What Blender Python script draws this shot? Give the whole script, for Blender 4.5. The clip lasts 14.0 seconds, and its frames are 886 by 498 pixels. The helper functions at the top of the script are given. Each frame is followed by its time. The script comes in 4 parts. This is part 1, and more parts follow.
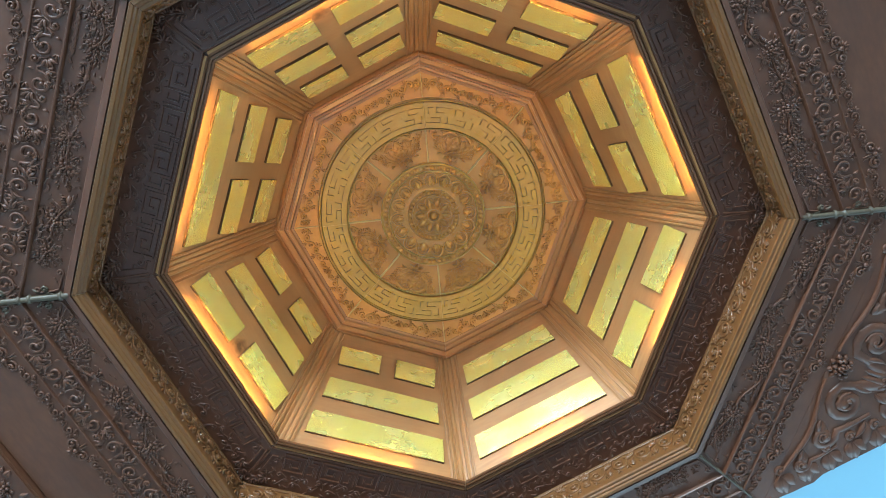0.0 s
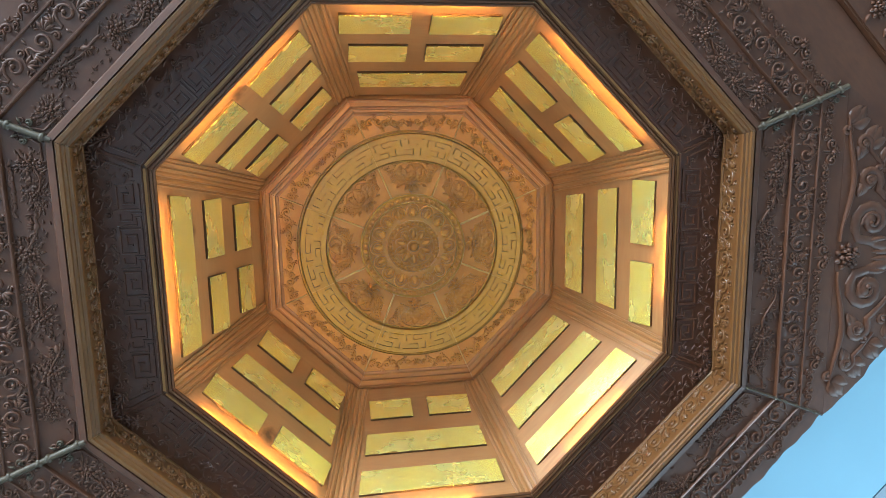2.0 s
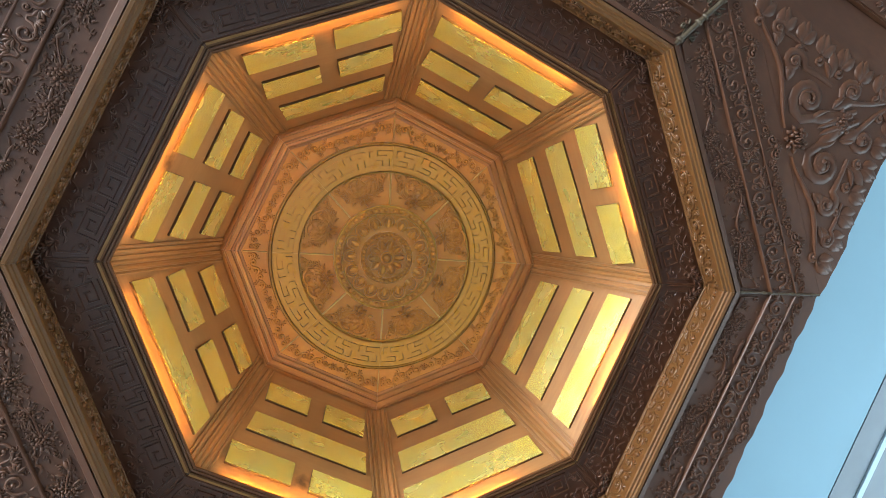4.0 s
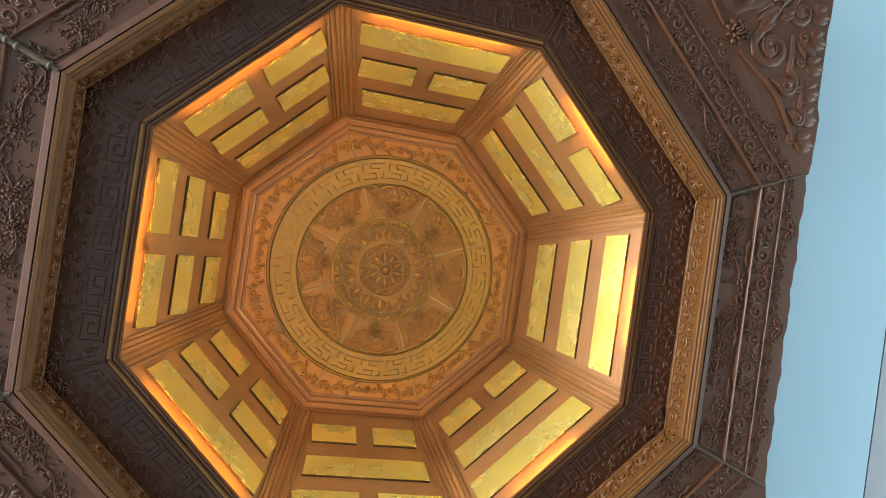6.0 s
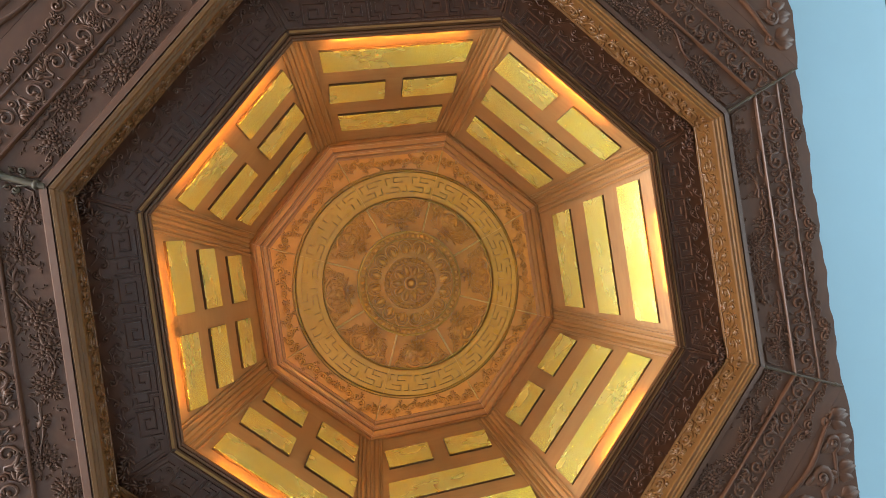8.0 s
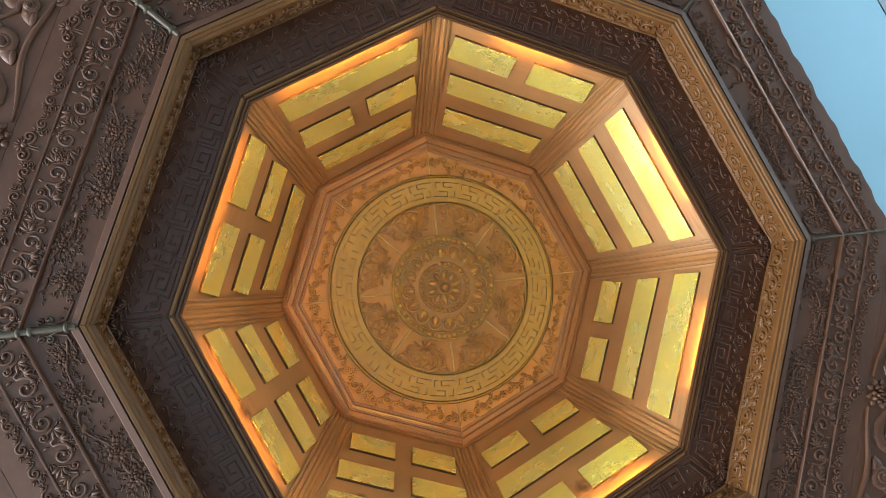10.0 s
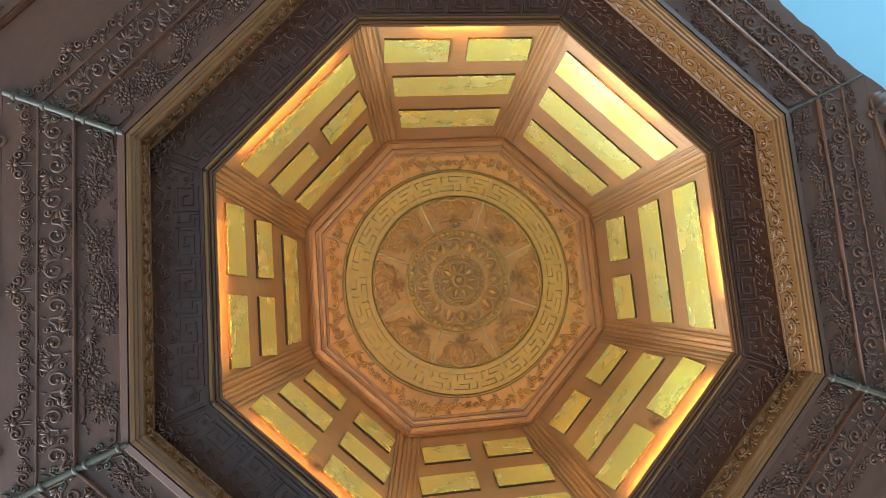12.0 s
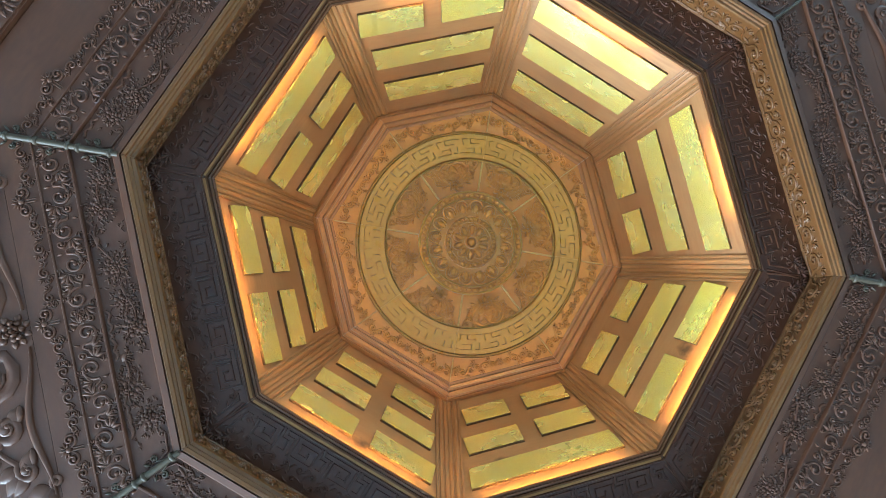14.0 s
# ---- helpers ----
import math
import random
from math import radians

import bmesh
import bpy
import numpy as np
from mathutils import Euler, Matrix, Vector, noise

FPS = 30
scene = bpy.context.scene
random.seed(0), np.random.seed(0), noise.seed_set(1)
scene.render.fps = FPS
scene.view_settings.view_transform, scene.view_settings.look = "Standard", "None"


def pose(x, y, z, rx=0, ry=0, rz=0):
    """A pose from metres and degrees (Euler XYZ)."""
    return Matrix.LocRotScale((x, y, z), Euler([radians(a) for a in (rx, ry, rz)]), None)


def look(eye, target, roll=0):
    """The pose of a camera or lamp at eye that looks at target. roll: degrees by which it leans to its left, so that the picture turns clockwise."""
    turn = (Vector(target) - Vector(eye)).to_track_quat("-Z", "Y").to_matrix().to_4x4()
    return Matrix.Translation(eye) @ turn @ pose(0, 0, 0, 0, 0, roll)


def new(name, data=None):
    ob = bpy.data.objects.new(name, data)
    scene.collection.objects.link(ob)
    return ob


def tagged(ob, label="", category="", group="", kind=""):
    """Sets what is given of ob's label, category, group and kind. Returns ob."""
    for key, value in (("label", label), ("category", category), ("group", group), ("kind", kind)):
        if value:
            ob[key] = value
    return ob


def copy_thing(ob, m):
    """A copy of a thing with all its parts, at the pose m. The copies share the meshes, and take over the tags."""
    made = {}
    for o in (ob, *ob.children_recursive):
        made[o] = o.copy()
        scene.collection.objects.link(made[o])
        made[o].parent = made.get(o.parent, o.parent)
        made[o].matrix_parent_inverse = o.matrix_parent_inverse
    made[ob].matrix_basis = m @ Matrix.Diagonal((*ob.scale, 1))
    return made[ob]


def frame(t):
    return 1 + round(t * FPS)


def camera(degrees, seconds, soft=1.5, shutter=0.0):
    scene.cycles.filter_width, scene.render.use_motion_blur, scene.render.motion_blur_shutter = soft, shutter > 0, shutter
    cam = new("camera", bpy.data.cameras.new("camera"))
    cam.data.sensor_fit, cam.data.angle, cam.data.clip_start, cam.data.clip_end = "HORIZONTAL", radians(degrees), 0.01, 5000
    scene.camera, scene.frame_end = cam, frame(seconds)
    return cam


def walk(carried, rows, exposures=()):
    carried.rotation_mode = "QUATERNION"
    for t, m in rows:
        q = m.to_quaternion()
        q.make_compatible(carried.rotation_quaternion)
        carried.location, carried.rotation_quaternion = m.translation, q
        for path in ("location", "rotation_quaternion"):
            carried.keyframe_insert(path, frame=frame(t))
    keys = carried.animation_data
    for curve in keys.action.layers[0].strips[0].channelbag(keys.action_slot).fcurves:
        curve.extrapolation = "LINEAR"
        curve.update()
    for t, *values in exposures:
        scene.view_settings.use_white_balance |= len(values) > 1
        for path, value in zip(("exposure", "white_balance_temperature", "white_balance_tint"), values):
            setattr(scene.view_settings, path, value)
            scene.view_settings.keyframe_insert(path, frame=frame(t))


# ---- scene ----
cam = camera(68.76, 14.0, soft=0.75)
ROWS = [
    (0, pose(-0.5145, 0.1347, 1.5520, 165.589, 4.982, -85.102)),
    (0.5, pose(-0.4710, 0.1415, 1.5396, 168.472, 6.934, -80.521)),
    (1, pose(-0.4810, 0.1284, 1.5423, 169.405, 7.850, -75.472)),
    (1.5, pose(-0.4823, 0.1209, 1.5409, 170.154, 8.555, -70.631)),
    (2, pose(-0.4764, 0.1025, 1.5444, 170.759, 9.188, -66.421)),
    (2.5, pose(-0.4801, 0.1038, 1.5489, 172.005, 10.391, -61.360)),
    (3, pose(-0.4638, 0.0818, 1.5450, 173.096, 11.238, -56.363)),
    (3.5, pose(-0.4629, 0.0723, 1.5411, 173.628, 11.937, -52.711)),
    (4, pose(-0.4466, 0.0880, 1.5392, 174.388, 13.230, -49.111)),
    (6.3, pose(-0.4117, 0.0758, 1.5295, 178.848, 14.115, -28.610)),
    (6.5, pose(-0.4321, 0.0839, 1.5387, 178.902, 14.122, -27.257)),
    (7, pose(-0.4470, 0.0769, 1.5518, 179.384, 13.805, -23.200)),
    (7.5, pose(-0.4571, 0.0732, 1.5586, 181.058, 13.773, -18.255)),
    (8, pose(-0.4450, 0.0577, 1.5525, 181.846, 13.099, -13.971)),
    (8.2, pose(-0.4390, 0.0547, 1.5536, 182.186, 12.725, -12.311)),
    (10.3, pose(-0.4817, 0.0564, 1.5622, 187.167, 9.996, 10.893)),
    (10.5, pose(-0.4931, 0.0717, 1.5642, 187.856, 9.913, 13.216)),
    (11, pose(-0.4800, 0.0524, 1.5659, 187.517, 9.408, 17.023)),
    (11.5, pose(-0.4778, 0.0468, 1.5635, 188.219, 9.072, 22.813)),
    (12, pose(-0.4737, 0.0331, 1.5633, 188.398, 7.979, 27.066)),
    (12.5, pose(-0.4738, 0.0166, 1.5668, 187.982, 7.850, 31.409)),
    (13, pose(-0.4655, 0.0205, 1.5631, 187.501, 8.091, 34.910)),
    (13.5, pose(-0.4628, 0.0261, 1.5530, 186.683, 7.630, 36.047)),
    (14, pose(-0.4609, 0.0244, 1.5463, 186.084, 5.705, 36.313)),
]
walk(cam, ROWS, exposures=[(0, 0.25, 5600, 0), (2, 0.13, 5950, 6), (4, 0.02, 6900, 13), (6.5, -0.07, 7900, 18), (8, -0.07, 7600, 17), (10.5, 0.0, 6600, 9), (12, 0.14, 5950, 4), (14, 0.24, 5450, 0)])

# ---- light ----
Z0 = 3.55                       # height of the trigram walls' lower edge
FRONT = -22.5                   # azimuth of the side whose outer edge is free, degrees
world = bpy.data.worlds.new("world")
scene.world = world
world.use_nodes = True
wn = world.node_tree.nodes
sky = wn.new("ShaderNodeTexSky")
sky.sky_type = "NISHITA"
sky.sun_disc = False
sky.sun_elevation, sky.sun_rotation = radians(40), radians(110)
wn["Background"].inputs["Strength"].default_value = 0.1
world.node_tree.links.new(sky.outputs[0], wn["Background"].inputs["Color"])
sun = new("sun", bpy.data.lights.new("sun", "SUN"))
sun.data.energy, sun.data.angle, sun.data.color = 2.5, radians(0.5), (1.0, 0.95, 0.88)
sun.matrix_basis = look((0, 0, 30), (0.766 * 25.2, 0.262 * 25.2, 0))


def area_lamp(name, eye, target, w, h, watts, colour):
    ob = new(name, bpy.data.lights.new(name, "AREA"))
    ob.data.shape, ob.data.size, ob.data.size_y = "RECTANGLE", w, h
    ob.data.energy, ob.data.color = watts, colour
    ob.matrix_basis = look(eye, target)
    return ob


def plan(q, s, z=0.0):
    """A place q metres towards the front and s metres along it."""
    a = radians(FRONT)
    return Vector((q * math.cos(a) - s * math.sin(a), q * math.sin(a) + s * math.cos(a), z))


# daylight in the wide doorway behind the camera
area_lamp("doorway_daylight", plan(-8.2, -0.6, 1.95), plan(0, 0, 2.6), 6.0, 2.5, 2000, (0.76, 0.89, 1.0))
# added fill lamp beyond the free edge brightens the ceiling; no window stands there
area_lamp("ceiling_fill", plan(5.4, 0, 2.0), plan(2.5, 0, 3.6), 5.0, 2.0, 190, (0.62, 0.84, 1.0))


# ---- materials ----
def material(name):
    m = bpy.data.materials.new(name)
    m.use_nodes = True
    nt = m.node_tree
    return m, nt, nt.nodes["Principled BSDF"]


def mix_colour(nt, fac, a, b):
    n = nt.nodes.new("ShaderNodeMix")
    n.data_type = "RGBA"
    for sock, v in ((n.inputs[0], fac), (n.inputs[6], a), (n.inputs[7], b)):
        if isinstance(v, bpy.types.NodeSocket):
            nt.links.new(v, sock)
        else:
            sock.default_value = v if isinstance(v, float) else (*v, 1)
    return n.outputs[2]


def ramp(nt, src, lo, hi):
    n = nt.nodes.new("ShaderNodeMapRange")
    n.inputs[1].default_value, n.inputs[2].default_value = lo, hi
    nt.links.new(src, n.inputs[0])
    return n.outputs[0]


def noise_tex(nt, scale, stretch=(1, 1, 1), detail=4.0, vec="Object"):
    co = nt.nodes.new("ShaderNodeTexCoord")
    mp = nt.nodes.new("ShaderNodeMapping")
    mp.inputs["Scale"].default_value = stretch
    tx = nt.nodes.new("ShaderNodeTexNoise")
    tx.inputs["Scale"].default_value, tx.inputs["Detail"].default_value = scale, detail
    nt.links.new(co.outputs[vec], mp.inputs[0])
    nt.links.new(mp.outputs[0], tx.inputs[0])
    return tx.outputs[0]


def add_bump(nt, bsdf, src, strength, distance):
    b = nt.nodes.new("ShaderNodeBump")
    b.inputs["Strength"].default_value, b.inputs["Distance"].default_value = strength, distance
    nt.links.new(src, b.inputs["Height"])
    nt.links.new(b.outputs[0], bsdf.inputs["Normal"])


def object_random(nt):
    return nt.nodes.new("ShaderNodeObjectInfo").outputs["Random"]


def wood(name, dark, light, rough, stretch, coat=0.3, mark=None, vary_by=0.4, relief=0.002, varnish=0.16):
    m, nt, b = material(name)
    grain = noise_tex(nt, 9.0, stretch, 6.0)
    broad = noise_tex(nt, 2.2, (1, 1, 1), 3.0)
    c = mix_colour(nt, ramp(nt, grain, 0.15, 0.85), dark, light)
    c = mix_colour(nt, ramp(nt, broad, 0.35, 0.75), c, tuple(v * 0.8 for v in dark))
    vary = nt.nodes.new("ShaderNodeMath")
    vary.operation, vary.inputs[1].default_value = "MULTIPLY", vary_by
    nt.links.new(object_random(nt), vary.inputs[0])
    c = mix_colour(nt, vary.outputs[0], c, tuple(v * 0.75 for v in dark))
    if mark:
        co = nt.nodes.new("ShaderNodeTexCoord")
        warp = nt.nodes.new("ShaderNodeVectorMath")
        warp.operation = "MULTIPLY_ADD"
        tx = nt.nodes.new("ShaderNodeTexNoise")
        tx.inputs["Scale"].default_value, tx.inputs["Detail"].default_value = 26.0, 5.0
        nt.links.new(co.outputs["Object"], tx.inputs[0])
        nt.links.new(tx.outputs["Color"], warp.inputs[0])
        warp.inputs[1].default_value = (0.09, 0.05, 0.05)
        nt.links.new(co.outputs["Object"], warp.inputs[2])
        far = nt.nodes.new("ShaderNodeVectorMath")
        far.operation = "DISTANCE"
        nt.links.new(warp.outputs[0], far.inputs[0])
        far.inputs[1].default_value = (mark[0] + 0.045, mark[1] + 0.025, mark[2] + 0.025)
        c = mix_colour(nt, ramp(nt, far.outputs["Value"], 0.010, 0.034), tuple(v * 0.30 for v in dark), c)
    nt.links.new(c, b.inputs["Base Color"])
    r = nt.nodes.new("ShaderNodeMapRange")
    r.inputs[3].default_value, r.inputs[4].default_value = rough - 0.08, rough + 0.12
    nt.links.new(noise_tex(nt, 30.0), r.inputs[0])
    nt.links.new(r.outputs[0], b.inputs["Roughness"])
    b.inputs["Coat Weight"].default_value = coat
    b.inputs["Specular IOR Level"].default_value = 0.33
    b.inputs["Coat Roughness"].default_value = varnish
    add_bump(nt, b, grain, 0.14, relief)
    return m


WALL_WOOD = wood("amber_wood", (0.31, 0.132, 0.045), (0.50, 0.245, 0.09), 0.42, (1.2, 9, 9))
KNOT_WOODS = [wood("amber_wood_with_knot", (0.34, 0.15, 0.05), (0.50, 0.25, 0.09), 0.42, (1.2, 9, 9), mark=m) for m in
              ((0.005, 0.776, 0.098), (-0.13, 0.752, 0.147), (0.01, 0.790, 0.070))]
FRAME_WOOD = wood("amber_frame_wood", (0.30, 0.13, 0.045), (0.46, 0.22, 0.08), 0.38, (1.0, 14, 14))
POST_WOOD = wood("amber_post_wood", (0.32, 0.14, 0.047), (0.46, 0.22, 0.08), 0.40, (16, 2.5, 1.2))
RAIL_WOOD = wood("amber_rail_wood", (0.105, 0.036, 0.011), (0.165, 0.060, 0.018), 0.45, (1.0, 14, 14), coat=0.1)
MEDAL_WOOD = wood("carved_amber_wood", (0.42, 0.176, 0.027), (0.56, 0.262, 0.044), 0.30, (4, 4, 4), coat=0.5, vary_by=0.12, varnish=0.12)
BOSS_WOOD = wood("rosette_wood", (0.43, 0.190, 0.032), (0.56, 0.27, 0.052), 0.28, (4, 4, 4), coat=0.55, vary_by=0.1, varnish=0.12)
FRET_WOOD = wood("worn_gilt_wood", (0.34, 0.180, 0.022), (0.46, 0.258, 0.034), 0.28, (4, 4, 4), coat=0.5, vary_by=0.1, varnish=0.12)
# same wood as the medallion; the light on its ridges is put into a paler colour
LIT_SEAM = wood("lit_seam_wood", (0.52, 0.34, 0.10), (0.62, 0.43, 0.15), 0.4, (4, 4, 4))
# dark strip plate wood; on the bars it puts side shade into the colour
EDGE_WOOD = wood("dark_edge_wood", (0.10, 0.045, 0.016), (0.15, 0.07, 0.025), 0.5, (4, 4, 4), coat=0.1)
DARK_WOOD = wood("dark_carved_wood", (0.072, 0.022, 0.009), (0.114, 0.040, 0.016), 0.38, (3, 8, 8), coat=0.12, vary_by=0.2)
SOFFIT_WOOD = wood("brown_carved_wood", (0.074, 0.025, 0.0105), (0.118, 0.043, 0.018), 0.43, (3, 8, 8), coat=0.05, vary_by=0.2)
CORNICE_WOOD = wood("golden_brown_wood", (0.110, 0.042, 0.012), (0.175, 0.072, 0.022), 0.30, (2, 9, 9), coat=0.25, vary_by=0.15)


FILLET_WOOD = wood("worn_gilt_fillet", (0.115, 0.044, 0.012), (0.185, 0.076, 0.022), 0.32, (2, 9, 9), coat=0.15, vary_by=0.1)
# ribs in a greener, greyer brown than the soffits
RIB_WOOD = wood("olive_brown_wood", (0.052, 0.032, 0.017), (0.090, 0.066, 0.036), 0.46, (5, 5, 5), coat=0.04, vary_by=0.3)


def gold_leaf():
    m, nt, b = material("gold_leaf")
    sheets = noise_tex(nt, 7.0, (1, 2.5, 2.5), 3.0)
    c = mix_colour(nt, ramp(nt, sheets, 0.35, 0.7), (0.92, 0.78, 0.21), (0.85, 0.75, 0.29))
    specks = noise_tex(nt, 105.0, (1, 1, 1), 2.0)
    c = mix_colour(nt, ramp(nt, specks, 0.72, 0.75), c, (0.16, 0.09, 0.03))
    nt.links.new(c, b.inputs["Base Color"])
    b.inputs["Metallic"].default_value = 0.75
    r = nt.nodes.new("ShaderNodeMapRange")
    r.inputs[3].default_value, r.inputs[4].default_value = 0.20, 0.33
    nt.links.new(sheets, r.inputs[0])
    nt.links.new(r.outputs[0], b.inputs["Roughness"])
    add_bump(nt, b, noise_tex(nt, 6.0, (1, 1, 1), 1.5), 0.08, 0.014)
    return m


def plain(name, colour, rough, spread=0.12, scale=6.0):
    m, nt, b = material(name)
    n = noise_tex(nt, scale)
    c = mix_colour(nt, ramp(nt, n, 0.3, 0.7), colour, tuple(v * (1 - spread) for v in colour))
    nt.links.new(c, b.inputs["Base Color"])
    b.inputs["Roughness"].default_value = rough
    add_bump(nt, b, noise_tex(nt, 60.0), 0.08, 0.002)
    return m


def glow(name, colour, strength):
    m, nt, b = material(name)
    b.inputs["Base Color"].default_value = (0.8, 0.7, 0.5, 1)
    b.inputs["Emission Color"].default_value = (*colour, 1)
    b.inputs["Emission Strength"].default_value = strength
    return m


GOLD = gold_leaf()
LED = glow("warm_led", (1.0, 0.53, 0.12), 130.0)
# white plaster; the blue of the skylight is put into its colour
PLASTER = plain("skylight_tinted_plaster", (0.31, 0.51, 0.60), 0.8, 0.04, 2.0)
WALL_PAINT = plain("off_white_wall", (0.62, 0.62, 0.60), 0.85)
FLOOR_STONE = plain("grey_stone_floor", (0.40, 0.45, 0.50), 0.6, 0.2, 2.0)
PALE_TRIM = plain("pale_trim", (0.60, 0.78, 0.85), 0.6)
GREY_METAL = plain("grey_painted_metal", (0.22, 0.27, 0.30), 0.5)


# ---- mesh helpers ----
def link_mesh(name, verts, faces, mat, parent=None, label="", smooth=False):
    me = bpy.data.meshes.new(name)
    me.from_pydata([tuple(v) for v in verts], [], faces)
    me.materials.append(mat)
    if smooth:
        me.polygons.foreach_set("use_smooth", [True] * len(me.polygons))
    me.update()
    ob = new(name, me)
    ob.parent = parent
    if label:
        tagged(ob, label)
    return ob


def part(name, bm, mat, parent, label=""):
    me = bpy.data.meshes.new(name)
    bmesh.ops.recalc_face_normals(bm, faces=bm.faces)
    bm.to_mesh(me)
    bm.free()
    me.materials.append(mat)
    ob = new(name, me)
    ob.parent = parent
    if label:
        tagged(ob, label)
    return ob


def solid_box(x0, x1, y0, y1, z0, z1, bevel=0.0):
    bm = bmesh.new()
    bmesh.ops.create_cube(bm, size=1)
    for v in bm.verts:
        v.co = Vector((x0 if v.co.x < 0 else x1, y0 if v.co.y < 0 else y1, z0 if v.co.z < 0 else z1))
    if bevel:
        bmesh.ops.bevel(bm, geom=bm.edges[:], offset=bevel, segments=2, affect="EDGES")
    return bm


TAN = math.tan(math.pi / 8)
COS = math.cos(math.pi / 8)
SIDE_TURN = [45 * k + 22.5 - 90 for k in range(8)]      # local +y points outward at side k
SIDE_AT = [pose(0, 0, Z0, 0, 0, a) for a in SIDE_TURN]
CORNER_AT = [pose(0, 0, Z0, 0, 0, 45 * k - 90) for k in range(8)]


def mitred(profile, gap=0.0006):
    """One side of an octagonal moulding: a closed profile of (apothem, z), cut at the mitres."""
    bm = bmesh.new()
    ends = []
    for sgn in (-1, 1):
        ends.append([bm.verts.new((sgn * (a * TAN - gap), a, z)) for a, z in profile])
    n = len(profile)
    for i in range(n):
        bm.faces.new((ends[0][i], ends[0][(i + 1) % n], ends[1][(i + 1) % n], ends[1][i]))
    bm.faces.new(ends[0])
    bm.faces.new(ends[1][::-1])
    return bm


def thing(name, label, category, group="", kind=""):
    return tagged(new(name), label, category, group, kind)


def around(ob, poses):
    """Sets a thing at the first pose and copies it to the rest."""
    ob.matrix_basis = poses[0]
    return [ob] + [copy_thing(ob, m) for m in poses[1:]]


# ---- the hall ----
def hall():
    def slab(name, q0, q1, s0, s1, z0, z1, mat, label, cat):
        ob = part(name, solid_box(s0, s1, q0, q1, z0, z1), mat, None)
        ob.matrix_basis = pose(0, 0, 0, 0, 0, FRONT - 90)
        return tagged(ob, label, cat, kind="structure")
    slab("floor", -40, 40, -40, 40, -0.2, 0, FLOOR_STONE, "grey stone floor running through the hall", "floor")
    slab("ceiling", -8.6, 2.77, -5, 5, 4.30, 4.5, PLASTER, "white plaster ceiling, blue skylight put into its colour", "ceiling")
    slab("ceiling_beam", 2.774, 2.93, -5, 5, 4.296, 4.5, GREY_METAL, "grey painted beam edging the blue ceiling", "beam")
    slab("ceiling_trim", 2.932, 2.965, -5, 5, 4.285, 4.5, PALE_TRIM, "bright pale blue trim strip along the beam", "trim")
    slab("ceiling_far", 2.97, 6.0, -5, 5, 4.34, 4.6, GREY_METAL, "grey ceiling beyond the beam", "ceiling")
    for i, s0 in enumerate((-1.2, -0.35, 0.5, 1.35)):
        slab(f"ceiling_batten_{i + 1}", 2.97, 6.0, s0, s0 + 0.02, 4.325, 4.339, PALE_TRIM, "thin pale batten on the grey ceiling", "trim")
    slab("wall_left", -8.6, 6.0, -5.2, -5.0, 0, 4.6, WALL_PAINT, "plain off-white side wall", "wall")
    slab("wall_right", -8.6, 6.0, 5.0, 5.2, 0, 4.6, WALL_PAINT, "plain off-white side wall", "wall")
    slab("wall_front", 6.0, 6.2, -5.2, 5.2, 0, 4.6, WALL_PAINT, "plain off-white end wall", "wall")
    slab("wall_back_lintel", -8.8, -8.6, -5.2, 5.2, 3.5, 4.6, WALL_PAINT, "plain wall above the wide doorway", "wall")
    slab("wall_back_left", -8.8, -8.6, -5.2, -3.8, 0, 3.5, WALL_PAINT, "plain wall beside the wide doorway", "wall")
    slab("wall_back_right", -8.8, -8.6, 2.6, 5.2, 0, 3.5, WALL_PAINT, "plain wall beside the wide doorway", "wall")


hall()

# ---- trigram walls ----
A_B, Z_B = 0.617 * COS, 0.518          # upper edge of the sloping walls
A_C = 0.892 * COS                      # their lower edge, at z = 0
SLOPE = math.atan2(Z_B, A_C - A_B)
WALL_L = math.hypot(Z_B, A_C - A_B)
# frame of a sloping wall: x along, y up the slope, z out of its face
WALL_M = Matrix.Translation((0, A_C, 0)) @ Matrix((
    (1, 0, 0, 0),
    (0, -math.cos(SLOPE), -math.sin(SLOPE), 0),
    (0, math.sin(SLOPE), -math.cos(SLOPE), 0),
    (0, 0, 0, 1)))
TRIGRAMS = [(0, 1, 1), (0, 1, 0), (0, 0, 1), (0, 0, 0), (1, 0, 0), (1, 0, 1), (1, 1, 0), (1, 1, 1)]   # inner to outer
LINES = [(0.394, 0.484, 0.196), (0.232, 0.322, 0.226), (0.072, 0.166, 0.256)]                       # from, to, half length


def gold_bar(parent, x0, x1, y0, y1, rnd):
    """A wooden bar with a gilded face; its sides are coloured dark as shade."""
    slant = 0.012 * (x1 - x0 > 0.3)
    wob = [rnd.uniform(-0.0012, 0.0012) for _ in range(4)]
    made = []
    for h0, h1, inset, bevel in ((0.0, 0.0085, 0.0, 0.0), (0.0087, 0.0107, 0.0006, 0.0006)):
        bm = solid_box(x0 + inset, x1 - inset, y0 + inset, y1 - inset, h0, h1, bevel)
        for v in bm.verts:
            f = (v.co.y - y0) / (y1 - y0)
            g = (v.co.x - x0) / (x1 - x0)
            v.co.y += wob[0] * (1 - g) + wob[1] * g
            v.co.x += wob[2] * f - (math.copysign(slant * f, v.co.x) if abs(v.co.x) > 0.1 else 0)
        bm.transform(WALL_M)
        made.append(bm)
    bar = part("bar", made[0], EDGE_WOOD, parent, "wooden bar, its sides coloured dark as shade")
    part("gilt_face", made[1], GOLD, bar, "gilded face with fine dark specks")
    return bar


